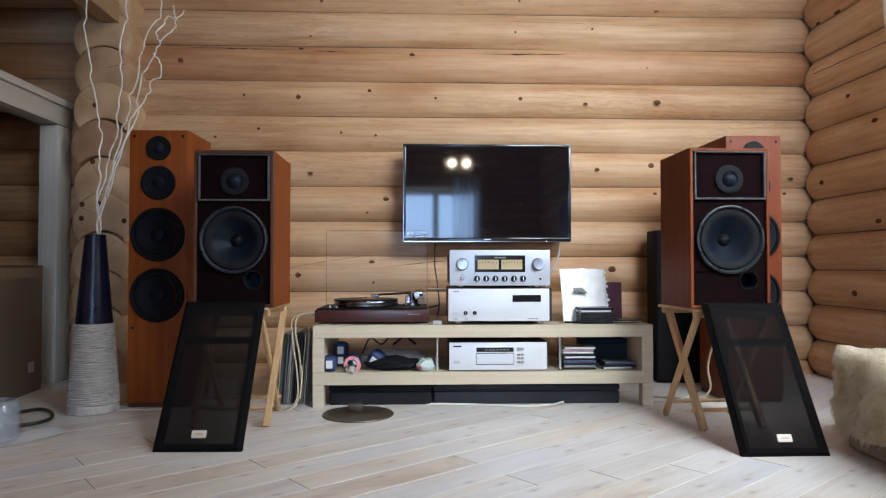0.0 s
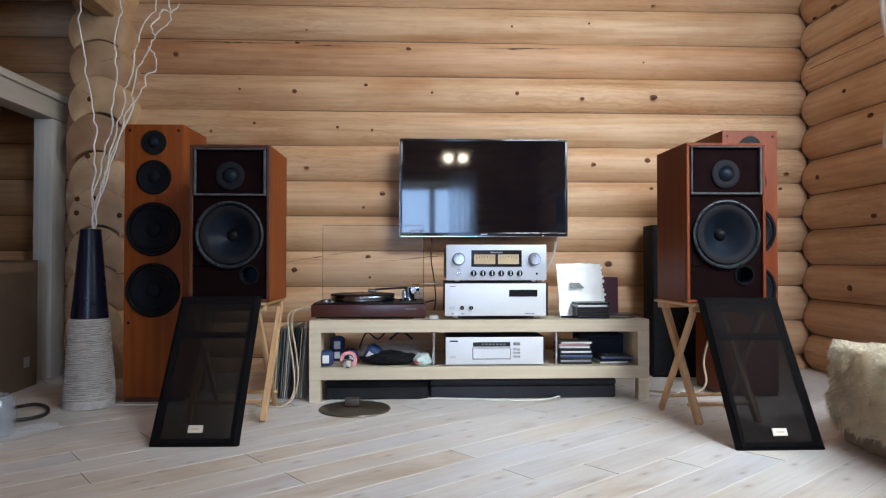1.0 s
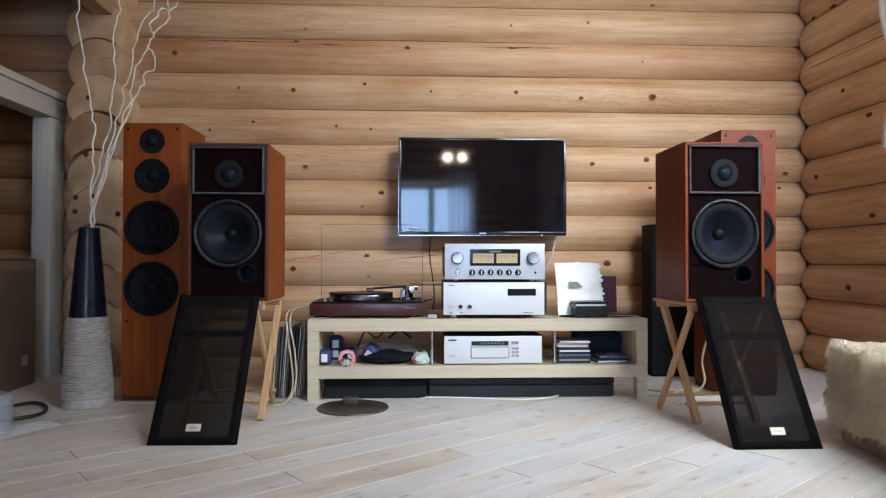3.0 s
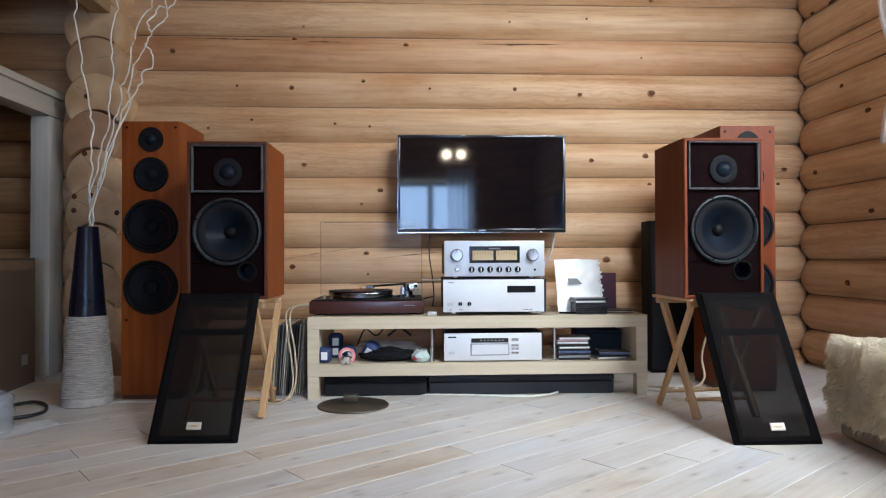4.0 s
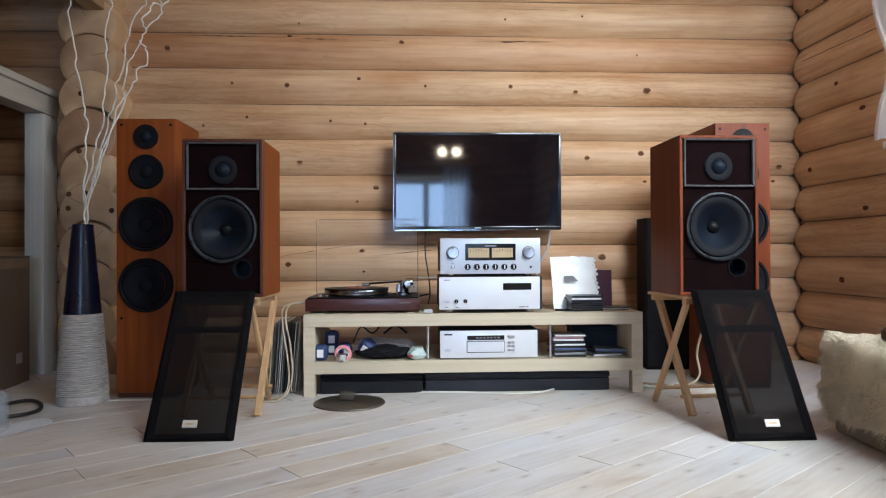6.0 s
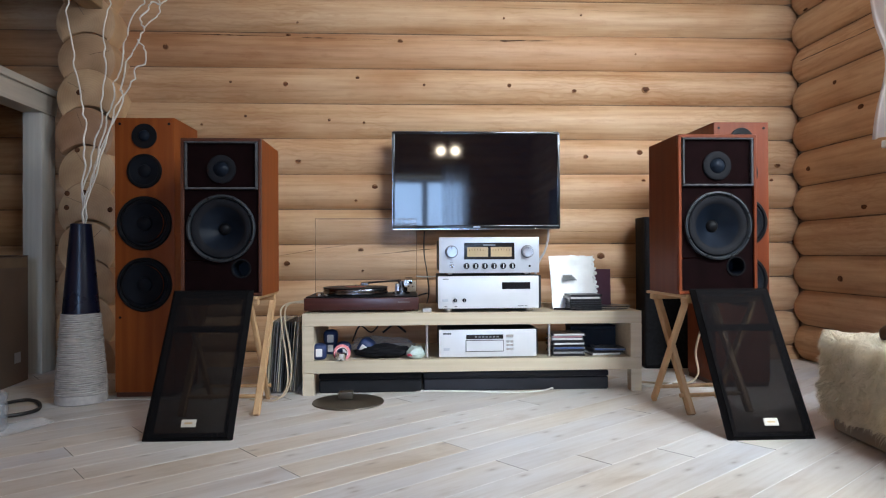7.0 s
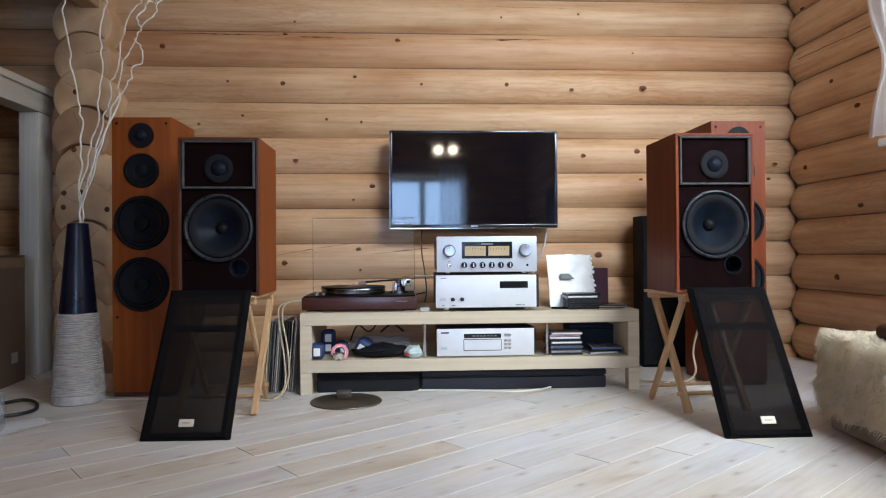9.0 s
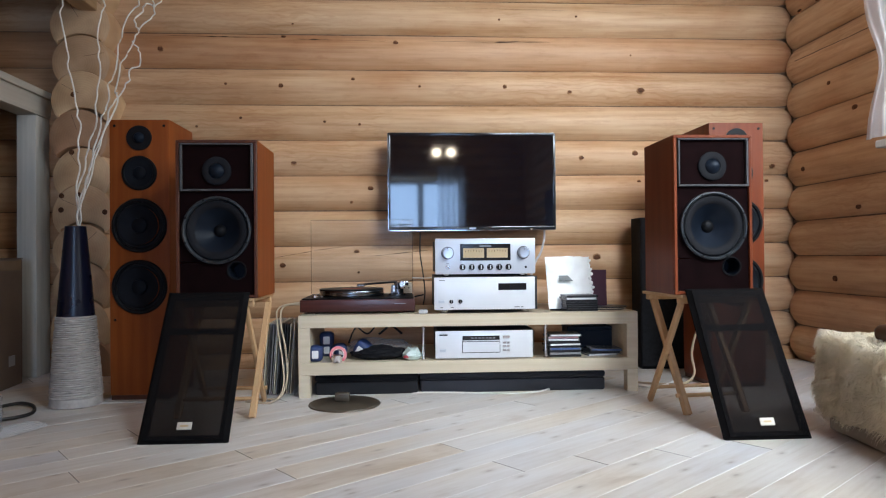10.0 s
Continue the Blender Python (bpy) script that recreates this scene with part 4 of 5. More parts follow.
COLS = {"black": (0.015, 0.015, 0.017), "white": (0.66, 0.65, 0.64), "red": (0.34, 0.04, 0.04), "blue": (0.05, 0.09, 0.22), "pink": (0.5, 0.25, 0.27), "grey": (0.25, 0.25, 0.26), "cream": (0.6, 0.54, 0.42)}
PL = {k: plain(k + "_case", v, 0.3) for k, v in COLS.items()}


def disc_case(x, y, z, rz, col, label, group):
    c = thing("disc_case", label, "disc case", (x, y, z), rz, group=group)
    part("case", B(-0.071, 0.071, 0, 0.124, 0, 0.0096, bevel=0.0012), PL["black"] if col == "black" else clear_case, c)
    part("spine", B(-0.066, 0.066, -0.0006, -0.0001, 0.0014, 0.0084), PL[col], c)
    return c


clear_case = plain("clear_grey_case", (0.20, 0.20, 0.21), 0.18)
for k in range(7):
    disc_case(0.676 + random.uniform(-0.004, 0.004), 2.838 + random.uniform(-0.003, 0.003), 0.3550 + 0.0101 * k, random.uniform(-3, 3), "white" if k == 5 else "black", "black disc case stacked on the bench", "discs on the bench")
for k, col in enumerate(("black", "grey", "black", "blue", "black", "white", "black", "white", "pink", "white", "white")):
    if k < 10:
        disc_case(0.596 + random.uniform(-0.006, 0.006), 2.845 + random.uniform(-0.006, 0.006), 0.1510 + 0.0101 * k, random.uniform(-4, 4), col, "disc case in a stack on the lower shelf", "discs on the shelf")
for k, col in enumerate(("white", "black", "blue")):
    disc_case(0.775 + 0.008 * k, 2.86, 0.1510 + 0.0101 * k, 8 - 7 * k, col, "disc case lying flat on the lower shelf", "flat discs on the shelf")
keys = thing("pen", "slim dark pen lying on the bench", "pen", (0.585, 2.855, 0.3600), -25)
part("barrel", T([(-0.05, 0, 0), (0.05, 0, 0)], 0.0045, 10), BLACK, keys)
part("clip", B(0.02, 0.048, -0.001, 0.001, 0.0047, 0.006), CHROME, keys)
for k in range(3):
    solid("record", L(disc_prof(0.088, 0, 0.004), seg=40), PL["black"] if k != 1 else PL["cream"], "small record in sleeve lying on the bench", "record", (0.815 + 0.006 * k, 2.955, 0.3550 + 0.0046 * k), 0, group="small records on the bench")
solid("tape_dispenser", B(-0.02, 0.02, 0, 0.03, 0, 0.018, bevel=0.005, seg=2), clear("clear_plastic", (0.6, 0.6, 0.6), 0.2, 0.5), "small clear plastic block on the bench", "block", (-0.035, 2.815, 0.3545))

dbox = thing("dark_box", "dark navy cardboard box standing on the lower shelf", "box", (0.765, 3.02, 0.1505), -4)
NBOX = plain("navy_card", (0.012, 0.016, 0.026), 0.6, 0, 0.3, 10, 0.2, spec=0.2)
part("box_body", B(-0.11, 0.11, 0, 0.16, 0, 0.098, bevel=0.003), NBOX, dbox)
part("box_lid", B(-0.112, 0.112, -0.002, 0.162, 0.0985, 0.116, bevel=0.003), NBOX, dbox)
# pouches, tape and bags on the shelf
NAVY = plain("navy_nylon", (0.018, 0.035, 0.11), 0.55, 0, 0.3, 25, 0.4)


def pouch(loc, rz, tilt, s, label):
    p = thing("pouch", label, "pouch", loc, rz, group="blue pouches")
    p.matrix_basis = pose(*loc, tilt, 0, rz)
    bm = bmesh.new()
    bmesh.ops.create_icosphere(bm, subdivisions=3, radius=1.0)
    for v in bm.verts:
        q = v.co
        for ax in range(3):
            q[ax] = math.copysign(abs(q[ax]) ** 0.6, q[ax])
        v.co = Vector((q.x * 0.042 * s, q.y * 0.05 * s, (q.z + 0.95) * 0.045 * s + 0.0015)) * (1 + 0.05 * noise.noise(q * 2.1 + Vector(loc)))
        v.co.z = max(0, v.co.z)
    part("body", bm, NAVY, p)
    part("label_patch", B(-0.018 * s, 0.018 * s, -0.0575 * s, -0.0525 * s, 0.022 * s, 0.066 * s, bevel=0.0018), PL["white"], p, "white label")
    return p


pouch((-0.507, 2.850, 0.1505), 4, 0, 0.78, "blue nylon pouch with white label on the shelf")
tilted = pouch((-0.325, 2.92, 0.168), -10, 12, 0.80, "blue nylon pouch with white label, tipped over")
tilted.matrix_basis = pose(-0.325, 2.92, 0.168, 10, 34, -10)
pouch((-0.475, 3.00, 0.1920), 4, 0, 0.80, "blue nylon pouch with white label, behind others")
pouch((-0.475, 3.00, 0.1505), 4, 0, 0.72, "squashed blue nylon pouch under another")
pouch((-0.410, 2.95, 0.1505), 15, 0, 0.72, "blue nylon pouch behind a roll of red tape")
tape = thing("tape_roll", "roll of red tape standing on the lower shelf", "tape roll", (-0.405, 2.825, 0.1505), 12)
RED = plain("red_tape", (0.45, 0.05, 0.07), 0.4)
tape.matrix_basis = pose(-0.400, 2.815, 0.1505, -20, 0, 14)
part("tape", L([(0.026, -0.011), (0.037, -0.011), (0.038, -0.008), (0.038, 0.008), (0.037, 0.011), (0.026, 0.011), (0.026, -0.011)], (0, 0.035, 0.0385), 'y', 40), RED, tape)
part("core", L([(0.0235, -0.010), (0.0258, -0.010), (0.0258, 0.010), (0.0235, 0.010), (0.0235, -0.010)], (0, 0.035, 0.0385), 'y', 40), PL["pink"], tape)
tin = solid("tin", L([(0, 0), (0.022, 0), (0.023, 0.002), (0.023, 0.030), (0.021, 0.032), (0, 0.032)], seg=28), CHROME, "small round metal tin on the shelf", "tin", (-0.412, 2.812, 0.1508))


def lumpy(name, loc, size, material, label, category, seed, rz=0):
    bm = bmesh.new()
    bmesh.ops.create_icosphere(bm, subdivisions=4, radius=1.0)
    for v in bm.verts:
        q = v.co.copy()
        k = 1 + 0.20 * noise.noise(q * 1.7 + Vector((seed, 0, 0))) + 0.10 * noise.noise(q * 4.5 + Vector((0, seed, 0))) + 0.04 * noise.noise(q * 11 + Vector((0, 0, seed)))
        v.co = Vector((q.x * size[0] * k, q.y * size[1] * k, max(0.0, (q.z * 0.55 + 0.45) * size[2] * k)))
    return solid(name, bm, material, label, category, loc, rz)


lumpy("black_bag", (-0.235, 2.90, 0.1505), (0.118, 0.075, 0.054), BLACK_SOFT, "soft black cable bag lying on the shelf", "bag", 4.0)
lumpy("plastic_bag", (-0.235, 2.985, 0.1505), (0.15, 0.06, 0.082), POLY, "crumpled clear plastic bag behind the black bag", "bag", 9.0)
lumpy("plastic_pouch", (-0.085, 2.85, 0.1505), (0.042, 0.04, 0.052), plain("pale_green_plastic", (0.42, 0.50, 0.47), 0.25), "small pale green plastic pouch on the shelf", "pouch", 12.0)


def cable(name, ctrl, r, material, label, n=8):
    return solid(name, T(smooth_pts(ctrl, n), r, 8), material, label, "cable")


CABLE_BLACK = plain("black_cable", (0.012, 0.011, 0.011), 0.5)
CABLE_BEIGE = plain("beige_cable", (0.46, 0.37, 0.26), 0.5)
CABLE_WHITE = plain("white_cable", (0.66, 0.64, 0.60), 0.45)
cable("pink_cable_end", [(-0.12, 2.822, 0.166), (-0.108, 2.815, 0.17), (-0.10, 2.825, 0.163)], 0.006, RED, "short red plug lying on the shelf")
cable("black_cable", [(-0.40, 3.29, 0.17), (-0.36, 3.27, 0.25), (-0.30, 3.26, 0.22), (-0.24, 3.28, 0.29)], 0.004, CABLE_BLACK, "thin black cable hanging behind the shelf")
cable("black_cable", [(-0.25, 3.40, 0.20), (-0.19, 3.39, 0.25), (-0.12, 3.41, 0.31)], 0.006, CABLE_BLACK, "black cable crossing behind the bench")
cable("black_cable", [(-0.13, 3.41, 0.20), (-0.20, 3.40, 0.26), (-0.26, 3.41, 0.31)], 0.006, CABLE_BLACK, "black cable crossing another behind the bench")
cable("black_cable", [(-0.02, 3.40, 0.16), (-0.02, 3.42, 0.26), (-0.05, 3.40, 0.31)], 0.004, CABLE_BLACK, "black cable hanging behind the bench")
cable("black_cable", [(-0.028, 3.50, 0.735), (-0.030, 3.50, 0.62), (-0.016, 3.50, 0.52), (-0.006, 3.49, 0.40), (-0.03, 3.45, 0.30)], 0.0035, CABLE_BLACK, "thin black cable hanging below the television")
cable("grey_cable", [(0.650, 3.50, 0.74), (0.646, 3.49, 0.69), (0.620, 3.46, 0.62), (0.575, 3.42, 0.55), (0.53, 3.36, 0.40), (0.52, 3.36, 0.2)], 0.006, plain("grey_cable", (0.35, 0.33, 0.32), 0.45), "grey cable looping down from the television")
cable("black_cable", [(-0.14, 3.22, 0.375), (-0.07, 3.26, 0.40), (-0.02, 3.30, 0.41)], 0.004, CABLE_BLACK, "black lead running behind the turntable")
cable("white_cable", [(-0.10, 2.86, 0.004), (0.15, 2.83, 0.004), (0.35, 2.79, 0.004), (0.47, 2.82, 0.004), (0.52, 2.84, 0.010), (0.525, 2.85, 0.004)], 0.0035, CABLE_WHITE, "white cable lying on floor under the bench")

socket = thing("wall_socket", "small pale wall socket on the log wall behind the turntable", "socket", (-0.103, 3.575, 0.432))
part("box", B(-0.030, 0.030, 0.0, 0.045, -0.028, 0.028, bevel=0.004, seg=2), plain("ivory_plastic", (0.55, 0.46, 0.34), 0.4), socket)
for sx in (-0.012, 0.012):
    part("pin_hole", L(disc_prof(0.0035, 0, 0.001, 0.0003), (sx, 0, 0), 'y', 10), BLACK, socket)
cable("white_cable", [(-0.075, 3.50, 0.490), (-0.02, 3.49, 0.487), (0.06, 3.46, 0.492)], 0.004, CABLE_WHITE, "short white cable along the log wall")

# ---------------------------------------------------------------- things behind and beside the bench
panel = thing("black_speaker_panel", "slim black loudspeaker panel standing against the log wall", "loudspeaker", (1.272, 3.34, 0.0), -3)
part("cabinet", B(-0.145, 0.145, 0, 0.16, 0.01, 0.80, bevel=0.004, seg=2), BLACK_SOFT, panel)
part("front_cloth", B(-0.140, 0.140, -0.008, -0.0005, 0.015, 0.795, bevel=0.003), plain("black_cloth", (0.012, 0.012, 0.014), 0.9, 0, 0.3, 60, 0.4, spec=0.15), panel)
part("base", B(-0.14, 0.14, 0.005, 0.155, 0, 0.0098), BLACK, panel)
DSLATE = plain("slate_fabric", (0.015, 0.015, 0.020), 0.5, 0, 0.5, 5, 0.3, spec=0.3)
DFAB = plain("dark_grey_fabric", (0.012, 0.012, 0.014), 0.8, 0, 0.35, 8, 0.3, spec=0.2)
for cx, hw_, lab in ((-0.285, 0.225, "dark grey flat case standing under the bench"), (0.365, 0.415, "long slate-grey flat case lying under the bench")):
    case = thing("dark_case", lab, "case", (cx, 2.852, 0.0), group="cases under the bench")
    tone = DFAB if hw_ < 0.3 else DSLATE
    part("case_base", B(-hw_, hw_, 0, 0.36, 0, 0.058, bevel=0.006), tone, case)
    part("case_lid", B(-hw_ - 0.002, hw_ + 0.002, -0.003, 0.363, 0.0585, 0.086, bevel=0.010, seg=2), tone, case)

for k in range(15):
    x = -0.735 + 0.0088 * k
    col = random.choice(["black", "grey", "black", "black", "cream", "grey"])
    lp = solid("record", B(-0.002, 0.002, 0, 0.31, 0, 0.31, bevel=0.0006), PL[col], "long-playing record standing on floor beside the bench", "record", (x, 2.88 + random.uniform(-0.012, 0.012), 0.0), 0, group="row of records")
    lp.matrix_basis = pose(x - 0.012, 2.88 + random.uniform(-0.012, 0.012), 0.004, 0, random.uniform(3.5, 5.5), 0)
film = solid("record_sleeve_film", B(-0.0015, 0.0015, 0, 0.32, 0, 0.335, bevel=0.0004), POLY, "clear plastic outer sleeve beside the records", "sleeve", (-0.602, 2.86, 0.002), 0)
cable("beige_cable", [(-0.60, 3.25, 0.37), (-0.66, 2.98, 0.385), (-0.66, 2.86, 0.33), (-0.63, 2.80, 0.22), (-0.615, 2.76, 0.10), (-0.64, 2.74, 0.02), (-0.70, 2.76, 0.008), (-0.82, 2.80, 0.008)], 0.0042, CABLE_BEIGE, "beige loudspeaker cable looping down beside the bench")
cable("beige_cable", [(-0.60, 3.25, 0.385), (-0.68, 2.95, 0.38), (-0.665, 2.82, 0.30), (-0.64, 2.78, 0.18), (-0.63, 2.75, 0.06), (-0.67, 2.70, 0.008), (-0.78, 2.72, 0.008)], 0.0038, CABLE_BEIGE, "beige loudspeaker cable looping to the floor")
cable("beige_cable", [(0.93, 2.90, 0.006), (1.0, 2.86, 0.006), (1.08, 2.90, 0.006), (1.16, 3.0, 0.006), (1.3, 3.18, 0.006)], 0.005, CABLE_WHITE, "pale loudspeaker cable on floor by the tower")
cable("beige_cable", [(0.93, 3.00, 0.006), (1.05, 2.93, 0.006), (1.165, 2.90, 0.012), (1.205, 2.88, 0.06), (1.185, 2.86, 0.16), (1.190, 2.80, 0.28), (1.20, 2.70, 0.36)], 0.005, CABLE_BEIGE, "beige loudspeaker cable rising to the loudspeaker")

stand = thing("stand_base", "round bronze-coloured stand base with a short stub, on floor", "stand base", (-0.366, 2.665, 0.0))
BRONZE = plain("bronze_lacquer", (0.085, 0.066, 0.048), 0.38, 0.5, 0.2)
part("plate", L([(0, 0), (0.146, 0), (0.147, 0.002), (0.145, 0.006), (0.13, 0.008), (0, 0.010)], seg=64), BRONZE, stand)
part("stub", B(-0.042, 0.018, 0.005, 0.050, 0.010, 0.042, bevel=0.006, seg=2), BRONZE, stand)

# ---------------------------------------------------------------- vase with twigs
vase = thing("floor_vase", "tall conical floor vase, black above and ribbed grey rope below", "vase", (-1.487, 2.770, 0.0))
ROPE = plain("grey_rope_winding", (0.42, 0.385, 0.355), 0.75, 0, 0.2, 30, 0.4)
VB = plain("black_glazed_wood", (0.005, 0.006, 0.016), 0.28, 0, 0.2, 8, spec=0.30)
def vase_r(z):
    return 0.101 + (0.041 - 0.101) * (z / 0.745) ** 1.05
part("rope_body", L([(0, 0), (vase_r(0) - 0.006, 0), (vase_r(0), 0.004), (vase_r(0.03), 0.03), (vase_r(0.372) - 0.003, 0.370), (0.02, 0.371)], seg=48), ROPE, vase)
nw = 40
for k in range(nw):
    z = 0.042 + (0.372 - 0.048) * k / (nw - 1)
    r = vase_r(z) + 0.0005 + random.uniform(-0.001, 0.0015)
    bm = bmesh.new()
    bmesh.ops.create_circle(bm, segments=4, radius=0.0046)
    circ = [(v.co.x, v.co.y) for v in bm.verts]
    bm.clear()
    rings = []
    for i in range(36):
        a = 2 * math.pi * i / 36
        wob = 0.0012 * math.sin(3 * a + k * 1.7)
        rings.append([bm.verts.new(((r + cx) * math.cos(a), (r + cx) * math.sin(a), z + cy + wob)) for cx, cy in circ])
    for i in range(36):
        for j in range(4):
            bm.faces.new((rings[i][j], rings[(i + 1) % 36][j], rings[(i + 1) % 36][(j + 1) % 4], rings[i][(j + 1) % 4]))
    part("rope_turn", bm, ROPE, vase)
part("neck", L([(vase_r(0.372), 0.3715), (vase_r(0.5), 0.5), (vase_r(0.62), 0.62), (0.0405, 0.738), (0.041, 0.743), (0.038, 0.745), (0.034, 0.74), (0.033, 0.60), (0, 0.60)], seg=48), VB, vase)
TWIG = plain("bleached_willow", (0.68, 0.63, 0.55), 0.55, 0, 0.12, 30)


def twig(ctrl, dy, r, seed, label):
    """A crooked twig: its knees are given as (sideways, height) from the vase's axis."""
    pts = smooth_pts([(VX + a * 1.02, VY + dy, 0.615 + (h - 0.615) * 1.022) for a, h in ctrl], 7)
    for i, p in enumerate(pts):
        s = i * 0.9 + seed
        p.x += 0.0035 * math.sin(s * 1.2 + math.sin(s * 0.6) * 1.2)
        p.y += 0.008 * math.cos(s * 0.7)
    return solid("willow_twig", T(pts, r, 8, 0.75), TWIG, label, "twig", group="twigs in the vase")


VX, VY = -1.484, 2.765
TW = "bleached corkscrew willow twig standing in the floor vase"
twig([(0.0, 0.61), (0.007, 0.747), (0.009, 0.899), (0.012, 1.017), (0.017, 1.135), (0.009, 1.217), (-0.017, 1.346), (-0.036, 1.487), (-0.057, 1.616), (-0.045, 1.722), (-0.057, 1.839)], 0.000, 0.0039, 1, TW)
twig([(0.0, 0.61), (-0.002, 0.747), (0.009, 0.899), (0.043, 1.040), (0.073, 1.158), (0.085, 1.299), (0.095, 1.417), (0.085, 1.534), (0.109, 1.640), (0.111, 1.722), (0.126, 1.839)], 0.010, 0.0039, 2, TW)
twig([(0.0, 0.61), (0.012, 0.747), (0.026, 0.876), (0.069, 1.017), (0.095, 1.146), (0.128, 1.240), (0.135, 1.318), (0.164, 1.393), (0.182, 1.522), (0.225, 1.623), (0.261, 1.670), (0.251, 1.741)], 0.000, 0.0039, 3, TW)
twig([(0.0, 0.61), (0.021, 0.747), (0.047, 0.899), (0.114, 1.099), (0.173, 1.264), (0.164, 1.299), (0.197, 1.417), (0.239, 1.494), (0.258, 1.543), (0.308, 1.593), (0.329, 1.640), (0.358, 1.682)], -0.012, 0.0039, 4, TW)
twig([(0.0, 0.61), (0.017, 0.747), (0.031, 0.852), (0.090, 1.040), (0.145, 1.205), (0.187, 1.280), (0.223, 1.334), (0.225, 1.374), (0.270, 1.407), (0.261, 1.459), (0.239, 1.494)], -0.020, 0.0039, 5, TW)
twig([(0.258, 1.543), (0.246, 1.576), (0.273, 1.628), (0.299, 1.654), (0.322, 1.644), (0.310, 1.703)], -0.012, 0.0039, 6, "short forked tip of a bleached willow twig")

# ---------------------------------------------------------------- left side: timber frame, beam with unseen shade deck, carton, small clutter
frame_l = thing("timber_frame", "whitewashed squared timber frame with an unseen shading deck against the log wall", "timber frame", (-2.0, 3.4, 0.0))
part("post", B(-0.106, -0.008, 0.05, 0.185, 0, 1.355, bevel=0.006, seg=2), WHITEWOOD_UP, frame_l)
part("post", B(-0.106, -0.008, -0.60, -0.47, 0, 1.355, bevel=0.006, seg=2), WHITEWOOD_UP, frame_l)
part("lintel", B(-0.115, -0.002, -0.60, 0.205, 1.356, 1.455, bevel=0.006, seg=2), WHITEWOOD, frame_l)
part("top_board", B(-0.62, 0.012, -0.60, 0.21, 1.456, 1.492, bevel=0.004, seg=2), WHITEWOOD, frame_l)
# unseen, added to darken the space under the top board
part("deck", B(-1.28, -0.622, -0.60, 0.21, 1.456, 1.490), WHITEWOOD, frame_l)

# only the edge beam shows; rim and deck above are added for shade
deck = thing("beam_with_shade_deck", "brown pine edge beam, with an unseen deck added to shade the corner", "loft", (-1.70, 3.36, 1.90))
part("rim_board", B(-0.035, 0, -6.2, 0.24, 0.101, 0.30, bevel=0.003), CEIL_WOOD, deck)
part("edge_beam", B(-0.095, 0, -6.2, 0.24, -0.004, 0.10, bevel=0.004), CEIL_WOOD, deck)
for k in range(29):
    part("plank", B(-0.04 - 0.155 * (k + 1) + 0.002, -0.04 - 0.155 * k, -6.2, 0.24, 0.26, 0.295, bevel=0.002), CEIL_WOOD, deck)

carton = thing("cardboard_box", "large brown cardboard box with tape, standing on floor", "box", (-1.955, 2.86, 0.0), 5)
CARD = plain("brown_cardboard", (0.12, 0.082, 0.058), 0.75, 0, 0.15, 5, 0.25)
part("box_body", B(-0.58, 0, 0, 0.44, 0, 0.61, bevel=0.004), CARD, carton)
part("flap", B(-0.57, 0.002, 0.004, 0.218, 0.6105, 0.615), CARD, carton)
part("flap", B(-0.57, 0.002, 0.222, 0.438, 0.6105, 0.615), CARD, carton)
part("tape_strip", B(0.0005, 0.0015, 0.02, 0.42, 0.555, 0.60), plain("brown_tape", (0.20, 0.14, 0.09), 0.25), carton)
part("label_patch", B(0.0006, 0.0016, 0.30, 0.36, 0.10, 0.15), PL["grey"], carton)

# wrapped translucent package, stood in by a jar shape with chrome balls inside
jar = thing("wrapped_package", "translucent wrapped package by the box, built as a faceted jar", "jar", (-1.600, 2.300, 0.0))
JG = clear("thick_clear_wrapping", (0.42, 0.45, 0.49), 0.06, 0.40)
part("package_body", L([(0, 0), (0.070, 0), (0.078, 0.01), (0.074, 0.04), (0.080, 0.07), (0.074, 0.10), (0.078, 0.125), (0.060, 0.14), (0.056, 0.135), (0.068, 0.115), (0.066, 0.015), (0, 0.012)], seg=12), JG, jar)
part("ball", L([(0, 0.013), (0.030, 0.025), (0.04, 0.05), (0.030, 0.075), (0, 0.088)], seg=20), CHROME, jar)
part("ball", L([(0, 0), (0.02, 0.008), (0.026, 0.024), (0.02, 0.042), (0, 0.048)], (0.036, -0.02, 0.085), seg=16), CHROME, jar)
lumpy("polythene_wrap", (-1.505, 2.265, 0.001), (0.15, 0.06, 0.032), POLY, "crumpled clear polythene lying on floor", "plastic wrap", 21.0, 58)
cable("black_cable", [(-1.80, 2.60, 0.012), (-1.765, 2.71, 0.010), (-1.715, 2.775, 0.010), (-1.635, 2.72, 0.010), (-1.572, 2.605, 0.010), (-1.580, 2.535, 0.010), (-1.625, 2.490, 0.010), (-1.70, 2.44, 0.012)], 0.007, CABLE_BLACK, "loop of thick black cord on floor")

# ---------------------------------------------------------------- sheepskin bench at the side
seat = thing("upholstered_bench", "low brown upholstered bench with a dark wooden arm", "bench", (1.326, 2.102, 0.0), -4)
UPH = plain("taupe_upholstery", (0.29, 0.25, 0.21), 0.8, 0, 0.2, 12, 0.4)
part("body", B(0, 0.50, -1.25, 0, 0.004, 0.275, bevel=0.018, seg=3), UPH, seat)
part("arm", T(smooth_pts([(0.060, -0.205, 0.352), (0.062, -0.24, 0.357), (0.07, -0.5, 0.37), (0.09, -0.95, 0.38)], 6), 0.030, 14), DARK_WOOD, seat)
rug = thing("sheepskin", "long-haired cream sheepskin draped over the low bench", "sheepskin", (1.326, 2.102, 0.0), -4)
FUR = plain("cream_wool", (0.88, 0.82, 0.70), 0.9, 0, 0.12, 14, 0.3, spec=0.2)
